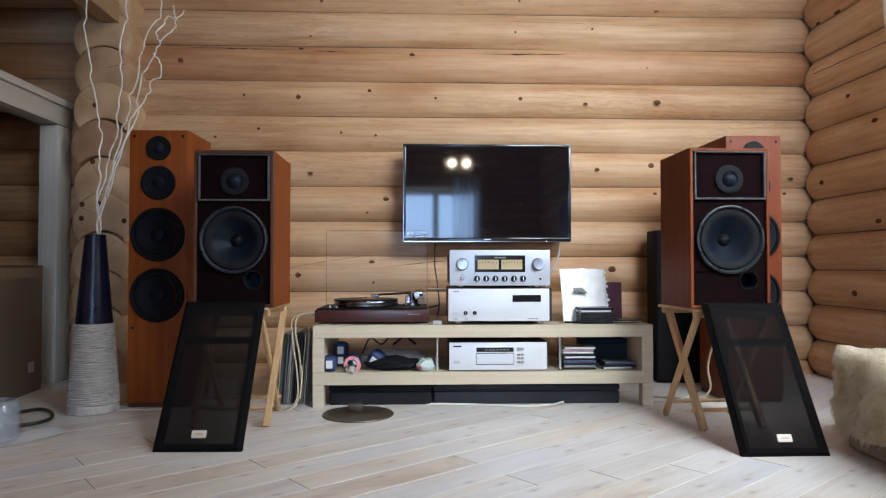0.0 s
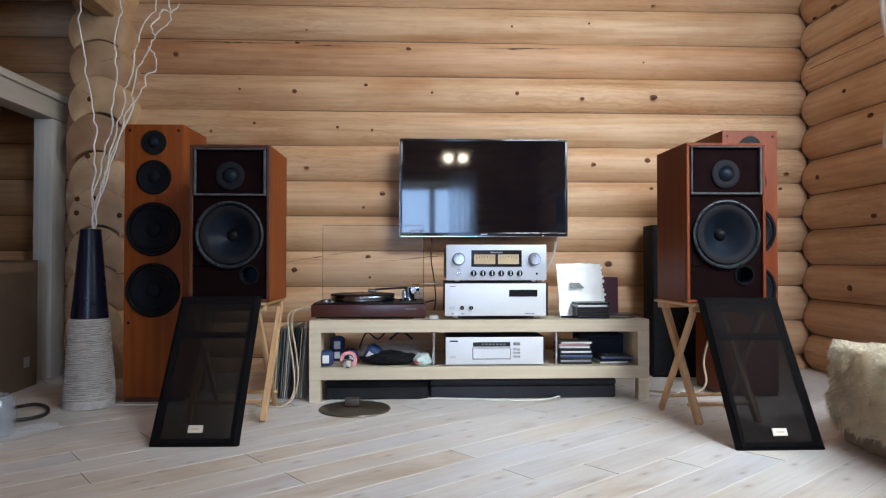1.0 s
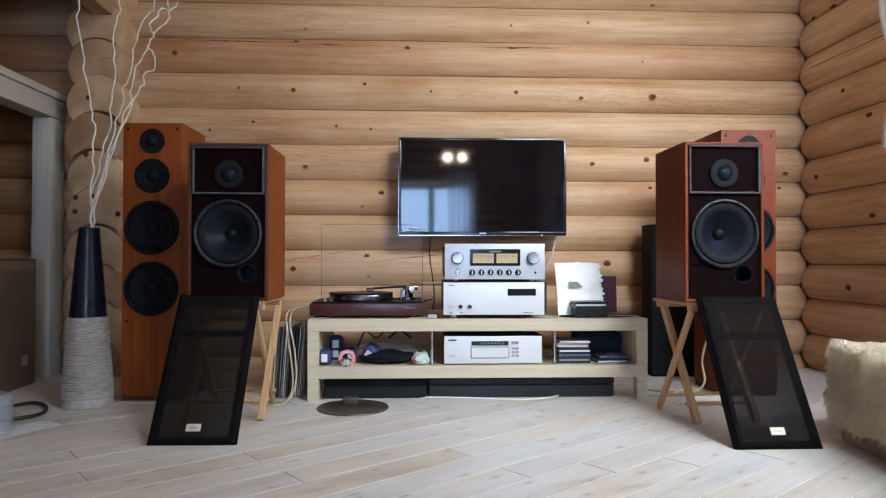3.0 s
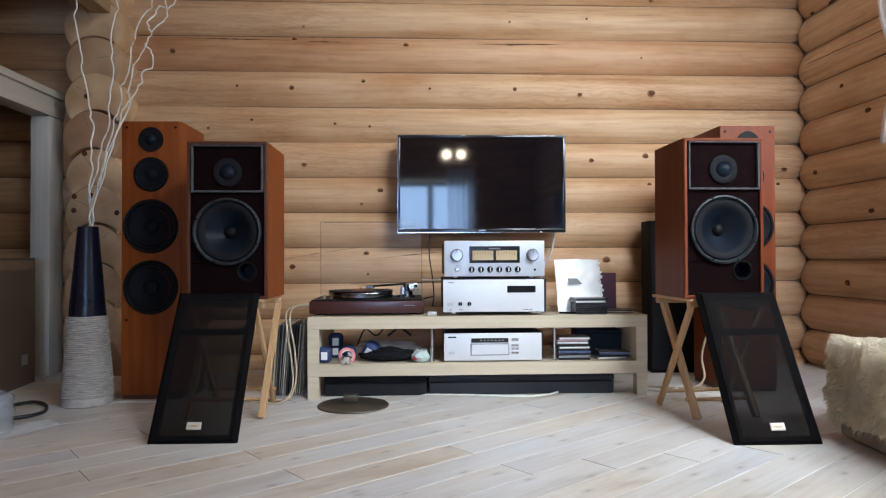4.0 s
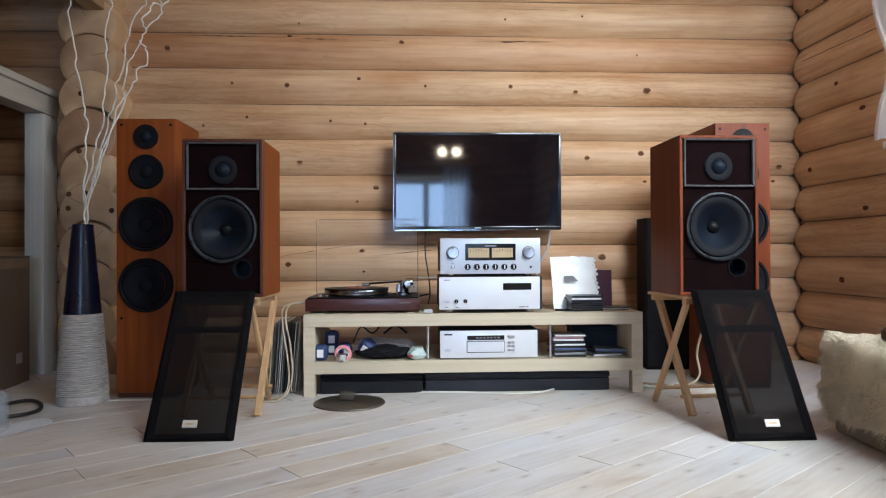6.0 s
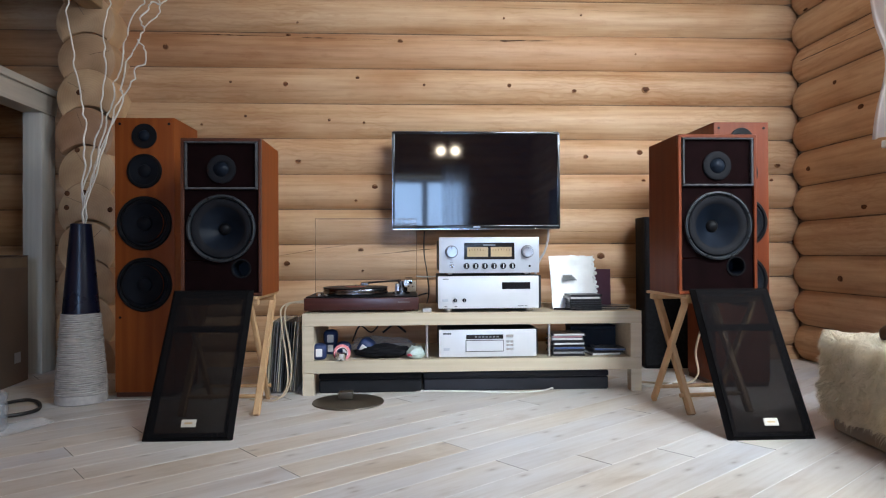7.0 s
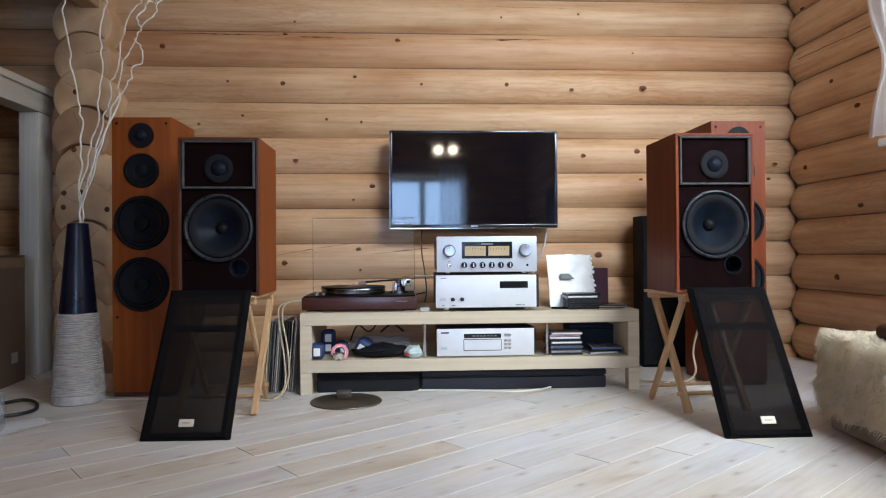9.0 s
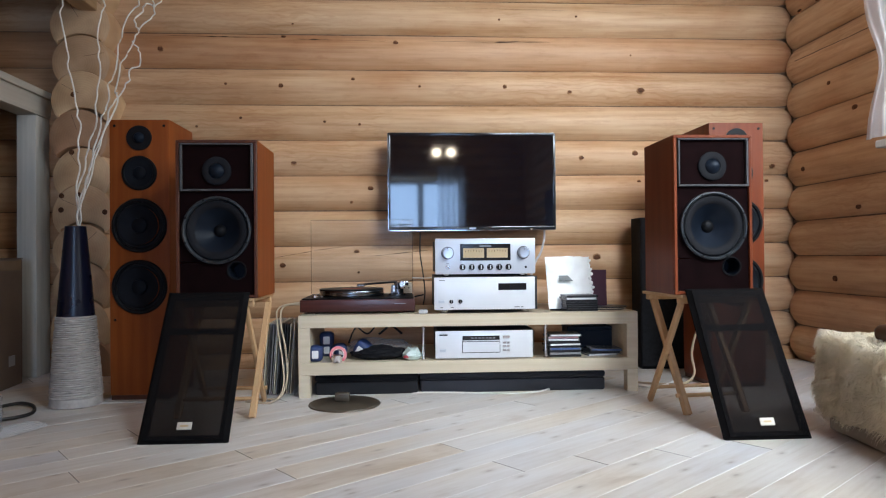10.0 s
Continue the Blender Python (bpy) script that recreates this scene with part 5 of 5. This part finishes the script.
fnt = FUR.node_tree
ftl = fnt.nodes.new("ShaderNodeBsdfTranslucent")
ftl.inputs["Color"].default_value = (0.90, 0.84, 0.72, 1)
fmx = fnt.nodes.new("ShaderNodeMixShader")
fmx.inputs[0].default_value = 0.58
fnt.links.new(fnt.nodes["Principled BSDF"].outputs[0], fmx.inputs[1])
fnt.links.new(ftl.outputs[0], fmx.inputs[2])
fnt.links.new(fmx.outputs[0], fnt.nodes["Material Output"].inputs["Surface"])


def drape(u, v):
    """Surface of the draped skin: u 0..1 from its hem at the side, up and over the top; v 0..1 along the bench."""
    y = 0.012 - 1.05 * v
    s = u * 0.60
    hem = 0.060 + 0.035 * noise.noise((v * 6, 2.0, 0.3))
    hgt = 0.297 - hem
    if s < hgt:
        x, z, nx, nz = -0.012, hem + s, -1.0, 0.25
    elif s < hgt + 0.07:
        a = (s - hgt) / 0.07 * math.pi / 2
        x, z, nx, nz = -0.012 + 0.045 * (1 - math.cos(a)), 0.297 + 0.045 * math.sin(a) - 0.02 * (1 - math.cos(a)), -math.cos(a), math.sin(a) + 0.2
    else:
        x, z, nx, nz = 0.033 + (s - hgt - 0.07), 0.322, 0.0, 1.0
    bul = 0.018 * noise.noise((u * 4, v * 7, 5.0))
    return Vector((x + nx * bul, y, z + nz * bul)), Vector((nx, 0.25 if v < 0.06 else 0.0, nz)).normalized()


bm = bmesh.new()
NU, NV = 26, 40
g = [[bm.verts.new(drape(i / NU, j / NV)[0]) for j in range(NV + 1)] for i in range(NU + 1)]
for i in range(NU):
    for j in range(NV):
        bm.faces.new((g[i][j], g[i + 1][j], g[i + 1][j + 1], g[i][j + 1]))
# far end flap hanging over the bench's end
e = [[bm.verts.new((0.50 * i / 12, 0.018 + 0.006 * math.sin(k * 1.4 + i), 0.310 - 0.18 * k / 6)) for k in range(7)] for i in range(13)]
for i in range(12):
    for k in range(6):
        bm.faces.new((e[i][k], e[i + 1][k], e[i + 1][k + 1], e[i][k + 1]))
part("hide", bm, FUR, rug)
fverts, ffaces = [], []
rf = random.Random(5)
for n in range(34000):
    if n % 6 == 0:
        p = Vector((rf.uniform(-0.01, 0.5), 0.02, 0.327 - 0.21 * rf.random() ** 1.2))
        nr = Vector((-0.15, 1.0, 0.35)).normalized()
    else:
        u, v = rf.random(), rf.random() ** 1.5
        p, nr = drape(u, v)
    # strands gather into locks that share a direction
    q = p * 26
    lock = Vector((noise.noise(q), noise.noise(q + Vector((7, 0, 0))), noise.noise(q + Vector((0, 9, 0)))))
    ln = rf.uniform(0.022, 0.040) * (1 + 0.7 * noise.noise(p * 14))
    d1 = (nr * 0.9 + lock * 0.6 + Vector((0, 0, -0.10))).normalized()
    d2 = (nr * 0.40 + lock * 0.8 + Vector((0, 0, -0.75))).normalized()
    d3 = (nr * 0.10 + lock * 0.8 + Vector((0, 0, -1.1))).normalized()
    side = d1.cross(Vector((rf.uniform(-1, 1), rf.uniform(-1, 1), rf.uniform(-1, 1)))).normalized() * rf.uniform(0.0007, 0.0016)
    m1 = p + d1 * ln * 0.40
    m2 = m1 + d2 * ln * 0.40
    tip = m2 + d3 * ln * 0.40
    b0 = len(fverts)
    fverts += [tuple(p - side), tuple(p + side), tuple(m1 + side), tuple(m1 - side), tuple(m2 + side * 0.7), tuple(m2 - side * 0.7), tuple(tip)]
    ffaces += [(b0, b0 + 1, b0 + 2, b0 + 3), (b0 + 3, b0 + 2, b0 + 4, b0 + 5), (b0 + 5, b0 + 4, b0 + 6)]
me = bpy.data.meshes.new("wool")
me.from_pydata(fverts, [], ffaces)
me.materials.append(FUR)
wool = tagged(new("wool", me), kind="stuff")
wool.parent = rug

# ---------------------------------------------------------------- windows, curtain, lamp
WFRAME = plain("white_window_paint", (0.78, 0.78, 0.77), 0.4)


def window(name, label, lo, hi, z0, z1, m, mullions):
    """A casement window: local x along the wall, y out through it."""
    w = tagged(new(name), label, "window", kind="structure")
    w.matrix_basis = m
    f = 0.06
    for nm, a in (("window_frame", (lo, hi, z0, z0 + f)), ("window_frame", (lo, hi, z1 - f, z1)), ("window_frame", (lo, lo + f, z0 + f, z1 - f)), ("window_frame", (hi - f, hi, z0 + f, z1 - f))):
        part(nm, B(a[0], a[1], -0.035, 0.035, a[2], a[3], bevel=0.004), WFRAME, w)
    for x in mullions:
        part("mullion", B(x - 0.05, x + 0.05, -0.034, 0.034, z0 + f, z1 - f, bevel=0.004), WFRAME, w)
    edges = [lo + f] + list(mullions) + [hi - f]
    for a, b in zip(edges, edges[1:]):
        pn = part("pane", B(a, b, -0.004, 0.004, z0 + f, z1 - f), GLASS, w)
        pn.visible_shadow = False
    part("window_sill", B(lo - 0.03, hi + 0.03, -0.20, -0.036, z0 - 0.03, z0 + 0.004, bevel=0.005), WFRAME, w)
    return w


window("window_1", "white double casement window in the log wall", WIN_S[0], WIN_S[1], WIN_S[2], WIN_S[3], pose(0.18, AX_S + 0.02, 0, 0, 0, 180), (-0.02,))
window("window_2", "white casement window behind a sheer curtain", -WIN_E[1], -WIN_E[0], WIN_E[2], WIN_E[3], pose(AX_E - 0.02, 0, 0, 0, 0, -90), (-1.87, -1.01))
window("window_3", "high white casement window in the log wall", -WIN_R[1], -WIN_R[0], WIN_R[2], WIN_R[3], pose(AX_E - 0.02, 0, 0, 0, 0, -90), (0.45,))
# unseen window, added to hold the west fill lamp
window("fill_window", "unseen high casement window added to frame the west fill light", FILL_OPENING_W[0], FILL_OPENING_W[1], FILL_OPENING_W[2], FILL_OPENING_W[3], pose(AX_W + 0.02, 0, 0, 0, 0, 90), (1.3,))

SHEER = bpy.data.materials.new("sheer_white_curtain")
SHEER.use_nodes = True
snt = SHEER.node_tree
sb = snt.nodes["Principled BSDF"]
sb.inputs["Base Color"].default_value = (0.86, 0.88, 0.92, 1)
sb.inputs["Roughness"].default_value = 0.8
stl = snt.nodes.new("ShaderNodeBsdfTranslucent")
stl.inputs["Color"].default_value = (0.86, 0.88, 0.92, 1)
stp = snt.nodes.new("ShaderNodeBsdfTransparent")
m1, m2 = snt.nodes.new("ShaderNodeMixShader"), snt.nodes.new("ShaderNodeMixShader")
m1.inputs[0].default_value, m2.inputs[0].default_value = 0.5, 0.45
snt.links.new(sb.outputs[0], m1.inputs[1])
snt.links.new(stl.outputs[0], m1.inputs[2])
snt.links.new(m1.outputs[0], m2.inputs[1])
snt.links.new(stp.outputs[0], m2.inputs[2])
snt.links.new(m2.outputs[0], snt.nodes["Material Output"].inputs["Surface"])


def curtain(loc, rz, width, z0, z1, folds, label, edge):
    bm = bmesh.new()
    nx, nz = folds * 10, 24
    grid = []
    for i in range(nx + 1):
        col = []
        for k in range(nz + 1):
            u, v = i / nx, k / nz
            z = z0 + (z1 - z0) * v
            x = width * u + (1 - u) ** 3 * edge(z)
            amp_ = 0.013 * (0.6 + 0.4 * v)
            y = amp_ * math.sin(2 * math.pi * folds * u + 0.8 * math.sin(3 * v)) + 0.012 * noise.noise((u * 9, v * 3, 4))
            col.append(bm.verts.new((x, y, z)))
        grid.append(col)
    for i in range(nx):
        for k in range(nz):
            bm.faces.new((grid[i][k], grid[i + 1][k], grid[i + 1][k + 1], grid[i][k + 1]))
    bmesh.ops.solidify(bm, geom=bm.faces[:], thickness=0.0015)
    return solid("sheer_curtain", bm, SHEER, label, "curtain", loc, rz, group="sheer curtains")


def east_edge(z):
    """The curtain's free edge swings in and out as it hangs."""
    return 0.09 * math.exp(-((z - 1.46) / 0.17) ** 2) - 0.02 * (z - 1.46)


curtain((2.02, 2.86, 0), -90, 0.85, 1.125, 2.36, 11, "sheer white curtain, gathered, in front of a window", east_edge)
curtain((0.50, -4.86, 0), 0, 0.50, 0.45, 2.2, 5, "sheer white curtain beside the double window", lambda z: 0.0)

LD = CEIL - 2.30
lamp = thing("ceiling_lamp", "ceiling lamp with two glowing glass globes", "lamp", (0.525, -3.4, CEIL))
part("canopy", L([(0, -0.001), (0.06, -0.001), (0.055, -0.03), (0, -0.032)], seg=28), CHROME, lamp)
part("rod", T([(0, 0, -0.03), (0, 0, -LD)], 0.008, 10), CHROME, lamp)
part("cross_arm", T([(-0.115, 0, -LD), (0.115, 0, -LD)], 0.008, 10), CHROME, lamp)
glow, ng, bg = mat_base("lit_opal_glass", 0.4, 0, (0.9, 0.86, 0.8))
bg.inputs["Emission Color"].default_value = (1.0, 0.86, 0.66, 1)
bg.inputs["Emission Strength"].default_value = 70.0
for x in (-0.115, 0.115):
    bm = bmesh.new()
    bmesh.ops.create_uvsphere(bm, u_segments=24, v_segments=14, radius=0.068, matrix=Matrix.Translation((x, 0, -LD - 0.08)))
    part("globe", bm, glow, lamp, "lit opal glass globe")
    part("socket", L(disc_prof(0.022, -LD - 0.025, -LD + 0.005), (x, 0, 0), 'z', 20), CHROME, lamp)

# ---------------------------------------------------------------- knots and drying cracks on the long wall
def wall_y(z):
    """Front surface of the long wall at a height."""
    k = (z - JOINT0) / PITCH
    dz = (k - math.floor(k) - 0.5) * PITCH
    return AX_N - math.sqrt(RAD ** 2 - dz ** 2), math.degrees(math.asin(dz / RAD))


KN = [(0.448, 2.101, 0.5), (1.235, 2.061, 0.9), (0.424, 1.923, 0.5), (0.859, 1.945, 0.5), (1.170, 1.730, 0.4), (0.452, 1.547, 0.9), (0.819, 1.522, 1.0), (1.224, 1.532, 1.5),
      (0.880, 1.150, 1.0), (1.189, 1.174, 1.2), (1.214, 1.016, 0.8), (1.993, 1.108, 1.2), (1.959, 1.019, 0.8), (-0.658, 2.086, 0.6), (-1.424, 1.742, 1.2), (-0.772, 1.820, 0.8),
      (-0.155, 1.787, 1.0), (-0.390, 1.584, 0.8), (-0.782, 1.545, 1.0), (-0.023, 1.546, 0.6), (-1.078, 1.554, 0.6), (-1.234, 1.322, 0.6), (-1.000, 1.368, 0.6), (-0.545, 1.349, 0.6),
      (-0.355, 1.335, 0.6)]
KN += [(-0.715, 1.126, 1.2), (-0.298, 0.980, 1.1), (-0.401, 0.909, 0.7), (-0.779, 0.562, 1.1), (-0.376, 0.630, 1.1), (-0.366, 0.521, 0.6), (0.964, 0.589, 1.6), (-0.717, 1.889, 0.5)]
RING = plain("knot_ring", (0.28, 0.14, 0.065), 0.7, 0, 0.3, 60, spec=0.1)
for x, z, s in KN:
    y, tilt = wall_y(z)
    bm = bmesh.new()
    rr = 0.0112 * s
    lathe(bm, [(0, 0.0030), (rr * 0.55, 0.0026), (rr * 0.9, 0.0014), (rr, -0.006)], (0, 0, 0), 'y', 14)
    for v in bm.verts:
        # a knot cut slantwise tails off along the log
        tail = 1.55 if v.co.x > 0 and math.sin(x * 37) > 0 else 1.1
        v.co.x *= tail + 0.25 * noise.noise((x * 9, z * 9, v.co.x * 60))
        v.co.z *= 0.9 + 0.25 * noise.noise((x * 5, z * 7, v.co.z * 60))
    k = part("knot", bm, KNOT, wall_n, m=pose(x, y - 0.001, z, tilt, 0, 0))
    part("knot_ring", L([(rr * 0.9, 0.0010), (rr * 1.22, 0.0010), (rr * 1.32, -0.004)], (0, 0, 0), 'y', 16), RING, k)


def wall_x(z):
    """Front surface of the window wall at a height."""
    k = (z - JOINT0 - CROSS) / PITCH
    dz = (k - math.floor(k) - 0.5) * PITCH
    return AX_E - math.sqrt(RAD ** 2 - dz ** 2), math.degrees(math.asin(dz / RAD))


KNOTS_EAST = [(3.338, 1.972, 1.3), (3.510, 1.972, 1.0), (3.207, 1.482, 0.9), (3.020, 1.313, 1.2), (3.438, 1.068, 1.1), (3.011, 0.832, 1.2), (3.178, 0.475, 1.3)]
for y, z, s in KNOTS_EAST:
    x, tilt = wall_x(z)
    rr = 0.0125 * s
    bm = L([(0, 0.0035), (rr * 0.55, 0.003), (rr * 0.9, 0.0015), (rr, -0.006)], (0, 0, 0), 'y', 14)
    for v in bm.verts:
        v.co.x *= 1.3 + 0.2 * noise.noise((y * 9, z * 9, v.co.x * 60))
    part("knot", bm, KNOT, wall_e, m=pose(x - 0.001, y, z, 0, 0, -90) @ pose(0, 0, 0, tilt, 0, 0))


bm = bmesh.new()
tube(bm, [(wall_x(1.664 + 0.016 * t)[0] + 0.0006, 2.80 + 0.70 * t, 1.664 + 0.016 * t + 0.003 * noise.noise((t * 7, 2, 0))) for t in [k / 24 for k in range(25)]], 0.0024, 6)
part("crack", bm, CRACK, wall_e)


def crack(x0, x1, z0, z1, wdt, seed):
    """A drying check: a thin dark sliver along a log."""
    bm = bmesh.new()
    n = max(6, int((x1 - x0) / 0.03))
    up, lo = [], []
    for i in range(n + 1):
        t = i / n
        x, z = x0 + (x1 - x0) * t, z0 + (z1 - z0) * t + 0.004 * noise.noise((t * 6, seed, 0))
        w = wdt * (0.25 + abs(noise.noise((t * 9, seed, 4))) * 1.6) * math.sin(math.pi * min(0.98, max(0.02, t))) ** 0.5
        y = wall_y(z)[0] - 0.0042
        up.append(bm.verts.new((x, y, z + w)))
        lo.append(bm.verts.new((x, y, z - w)))
    for i in range(n):
        bm.faces.new((lo[i], lo[i + 1], up[i + 1], up[i]))
    bmesh.ops.solidify(bm, geom=bm.faces[:], thickness=-0.006)
    part("crack", bm, CRACK, wall_n, smooth=False)


for c in ((-0.70, -0.50, 1.806, 1.802, 0.0030, 1), (-0.46, -0.17, 1.801, 1.797, 0.0026, 9), (0.02, 0.30, 1.798, 1.801, 0.0022, 10), (0.24, 0.71, 1.797, 1.803, 0.0040, 11),
          (-1.40, -0.78, 1.822, 1.812, 0.0022, 7), (-0.82, -0.62, 0.604, 0.638, 0.0026, 2), (-0.62, -0.40, 0.640, 0.668, 0.0022, 12), (-0.32, 0.05, 0.606, 0.641, 0.0028, 3),
          (0.1, 1.4, 1.99, 1.965, 0.0009, 6), (0.70, 1.0, 0.735, 0.728, 0.0012, 8)):
    crack(*c)

# ---------------------------------------------------------------- floor boards, laid at a slant
ANG, BW, V0 = 38.0, 0.127, 1.256
ca, sa = math.cos(radians(ANG)), math.sin(radians(ANG))
ENDS = {0: 1.255, 2: 1.267, 3: 0.750, 5: 0.742, 8: 0.327, 1: 2.1, 4: 1.9, 6: 2.2, 7: 1.55}


def clip(poly, nx, ny, c):
    """Cut a polygon to the side where nx x + ny y <= c."""
    out = []
    for a, b in zip(poly, poly[1:] + poly[:1]):
        da, db = nx * a[0] + ny * a[1] - c, nx * b[0] + ny * b[1] - c
        if da <= 0:
            out.append(a)
        if da * db < 0:
            t = da / (da - db)
            out.append((a[0] + (b[0] - a[0]) * t, a[1] + (b[1] - a[1]) * t))
    return out


def board(u0, u1, v0, v1):
    """One floor board with eased edges, cut to the room, in the slanted frame."""
    g1, g2 = 0.0009, 0.0011
    poly = [(u0 + g2, v0 + g1), (u1 - g2, v0 + g1), (u1 - g2, v1 - g1), (u0 + g2, v1 - g1)]
    for wx, wy, c in ((1, 0, ROOM_E + 0.05), (-1, 0, -ROOM_W + 0.05), (0, 1, ROOM_N + 0.05), (0, -1, -ROOM_S + 0.05)):
        poly = clip(poly, wx * ca + wy * sa, -wx * sa + wy * ca, c)
        if len(poly) < 3:
            return
    cu, cv = sum(p[0] for p in poly) / len(poly), sum(p[1] for p in poly) / len(poly)
    lift = random.uniform(-0.0003, 0.0003)
    bm = bmesh.new()
    e = 0.0005
    top = [bm.verts.new((p[0] - cu - math.copysign(e, p[0] - cu), p[1] - cv - math.copysign(e, p[1] - cv), 0)) for p in poly]
    sh = [bm.verts.new((p[0] - cu, p[1] - cv, -0.0008)) for p in poly]
    bt = [bm.verts.new((p[0] - cu, p[1] - cv, -0.003)) for p in poly]
    bm.faces.new(top)
    n = len(poly)
    for k in range(n):
        j = (k + 1) % n
        end = abs(poly[k][0] - poly[j][0]) < 0.02
        for a, b in ((top, sh), (sh, bt)):
            f = bm.faces.new((a[k], b[k], b[j], a[j]))
            f.material_index = 1 if end else 0
    ob = part("board", bm, [BOARD, BOARD_END], floor, smooth=False)
    ob.matrix_basis = Matrix.Translation((cu * ca - cv * sa, cu * sa + cv * ca, lift)) @ pose(0, 0, 0, 0, 0, ANG)


gap = bmesh.new()
for r in range(-48, 30):
    v = V0 + BW * r
    u = ENDS.get(r, random.uniform(0, 1.9)) - 1.9 * 5
    while u < 8:
        board(u, u + 1.9, v, v + BW)
        m = (u * ca - (v + BW / 2) * sa, u * sa + (v + BW / 2) * ca)
        if ROOM_W < m[0] < ROOM_E and ROOM_S < m[1] < ROOM_N:
            cs = [(u + du, v + dv) for du, dv in ((-0.0011, 0), (0.0011, 0), (0.0011, BW), (-0.0011, BW))]
            gap.faces.new([gap.verts.new((a * ca - b * sa, a * sa + b * ca, -0.0003)) for a, b in cs])
        u += 1.9
part("end_gaps", gap, BOARD_END, floor, smooth=False)
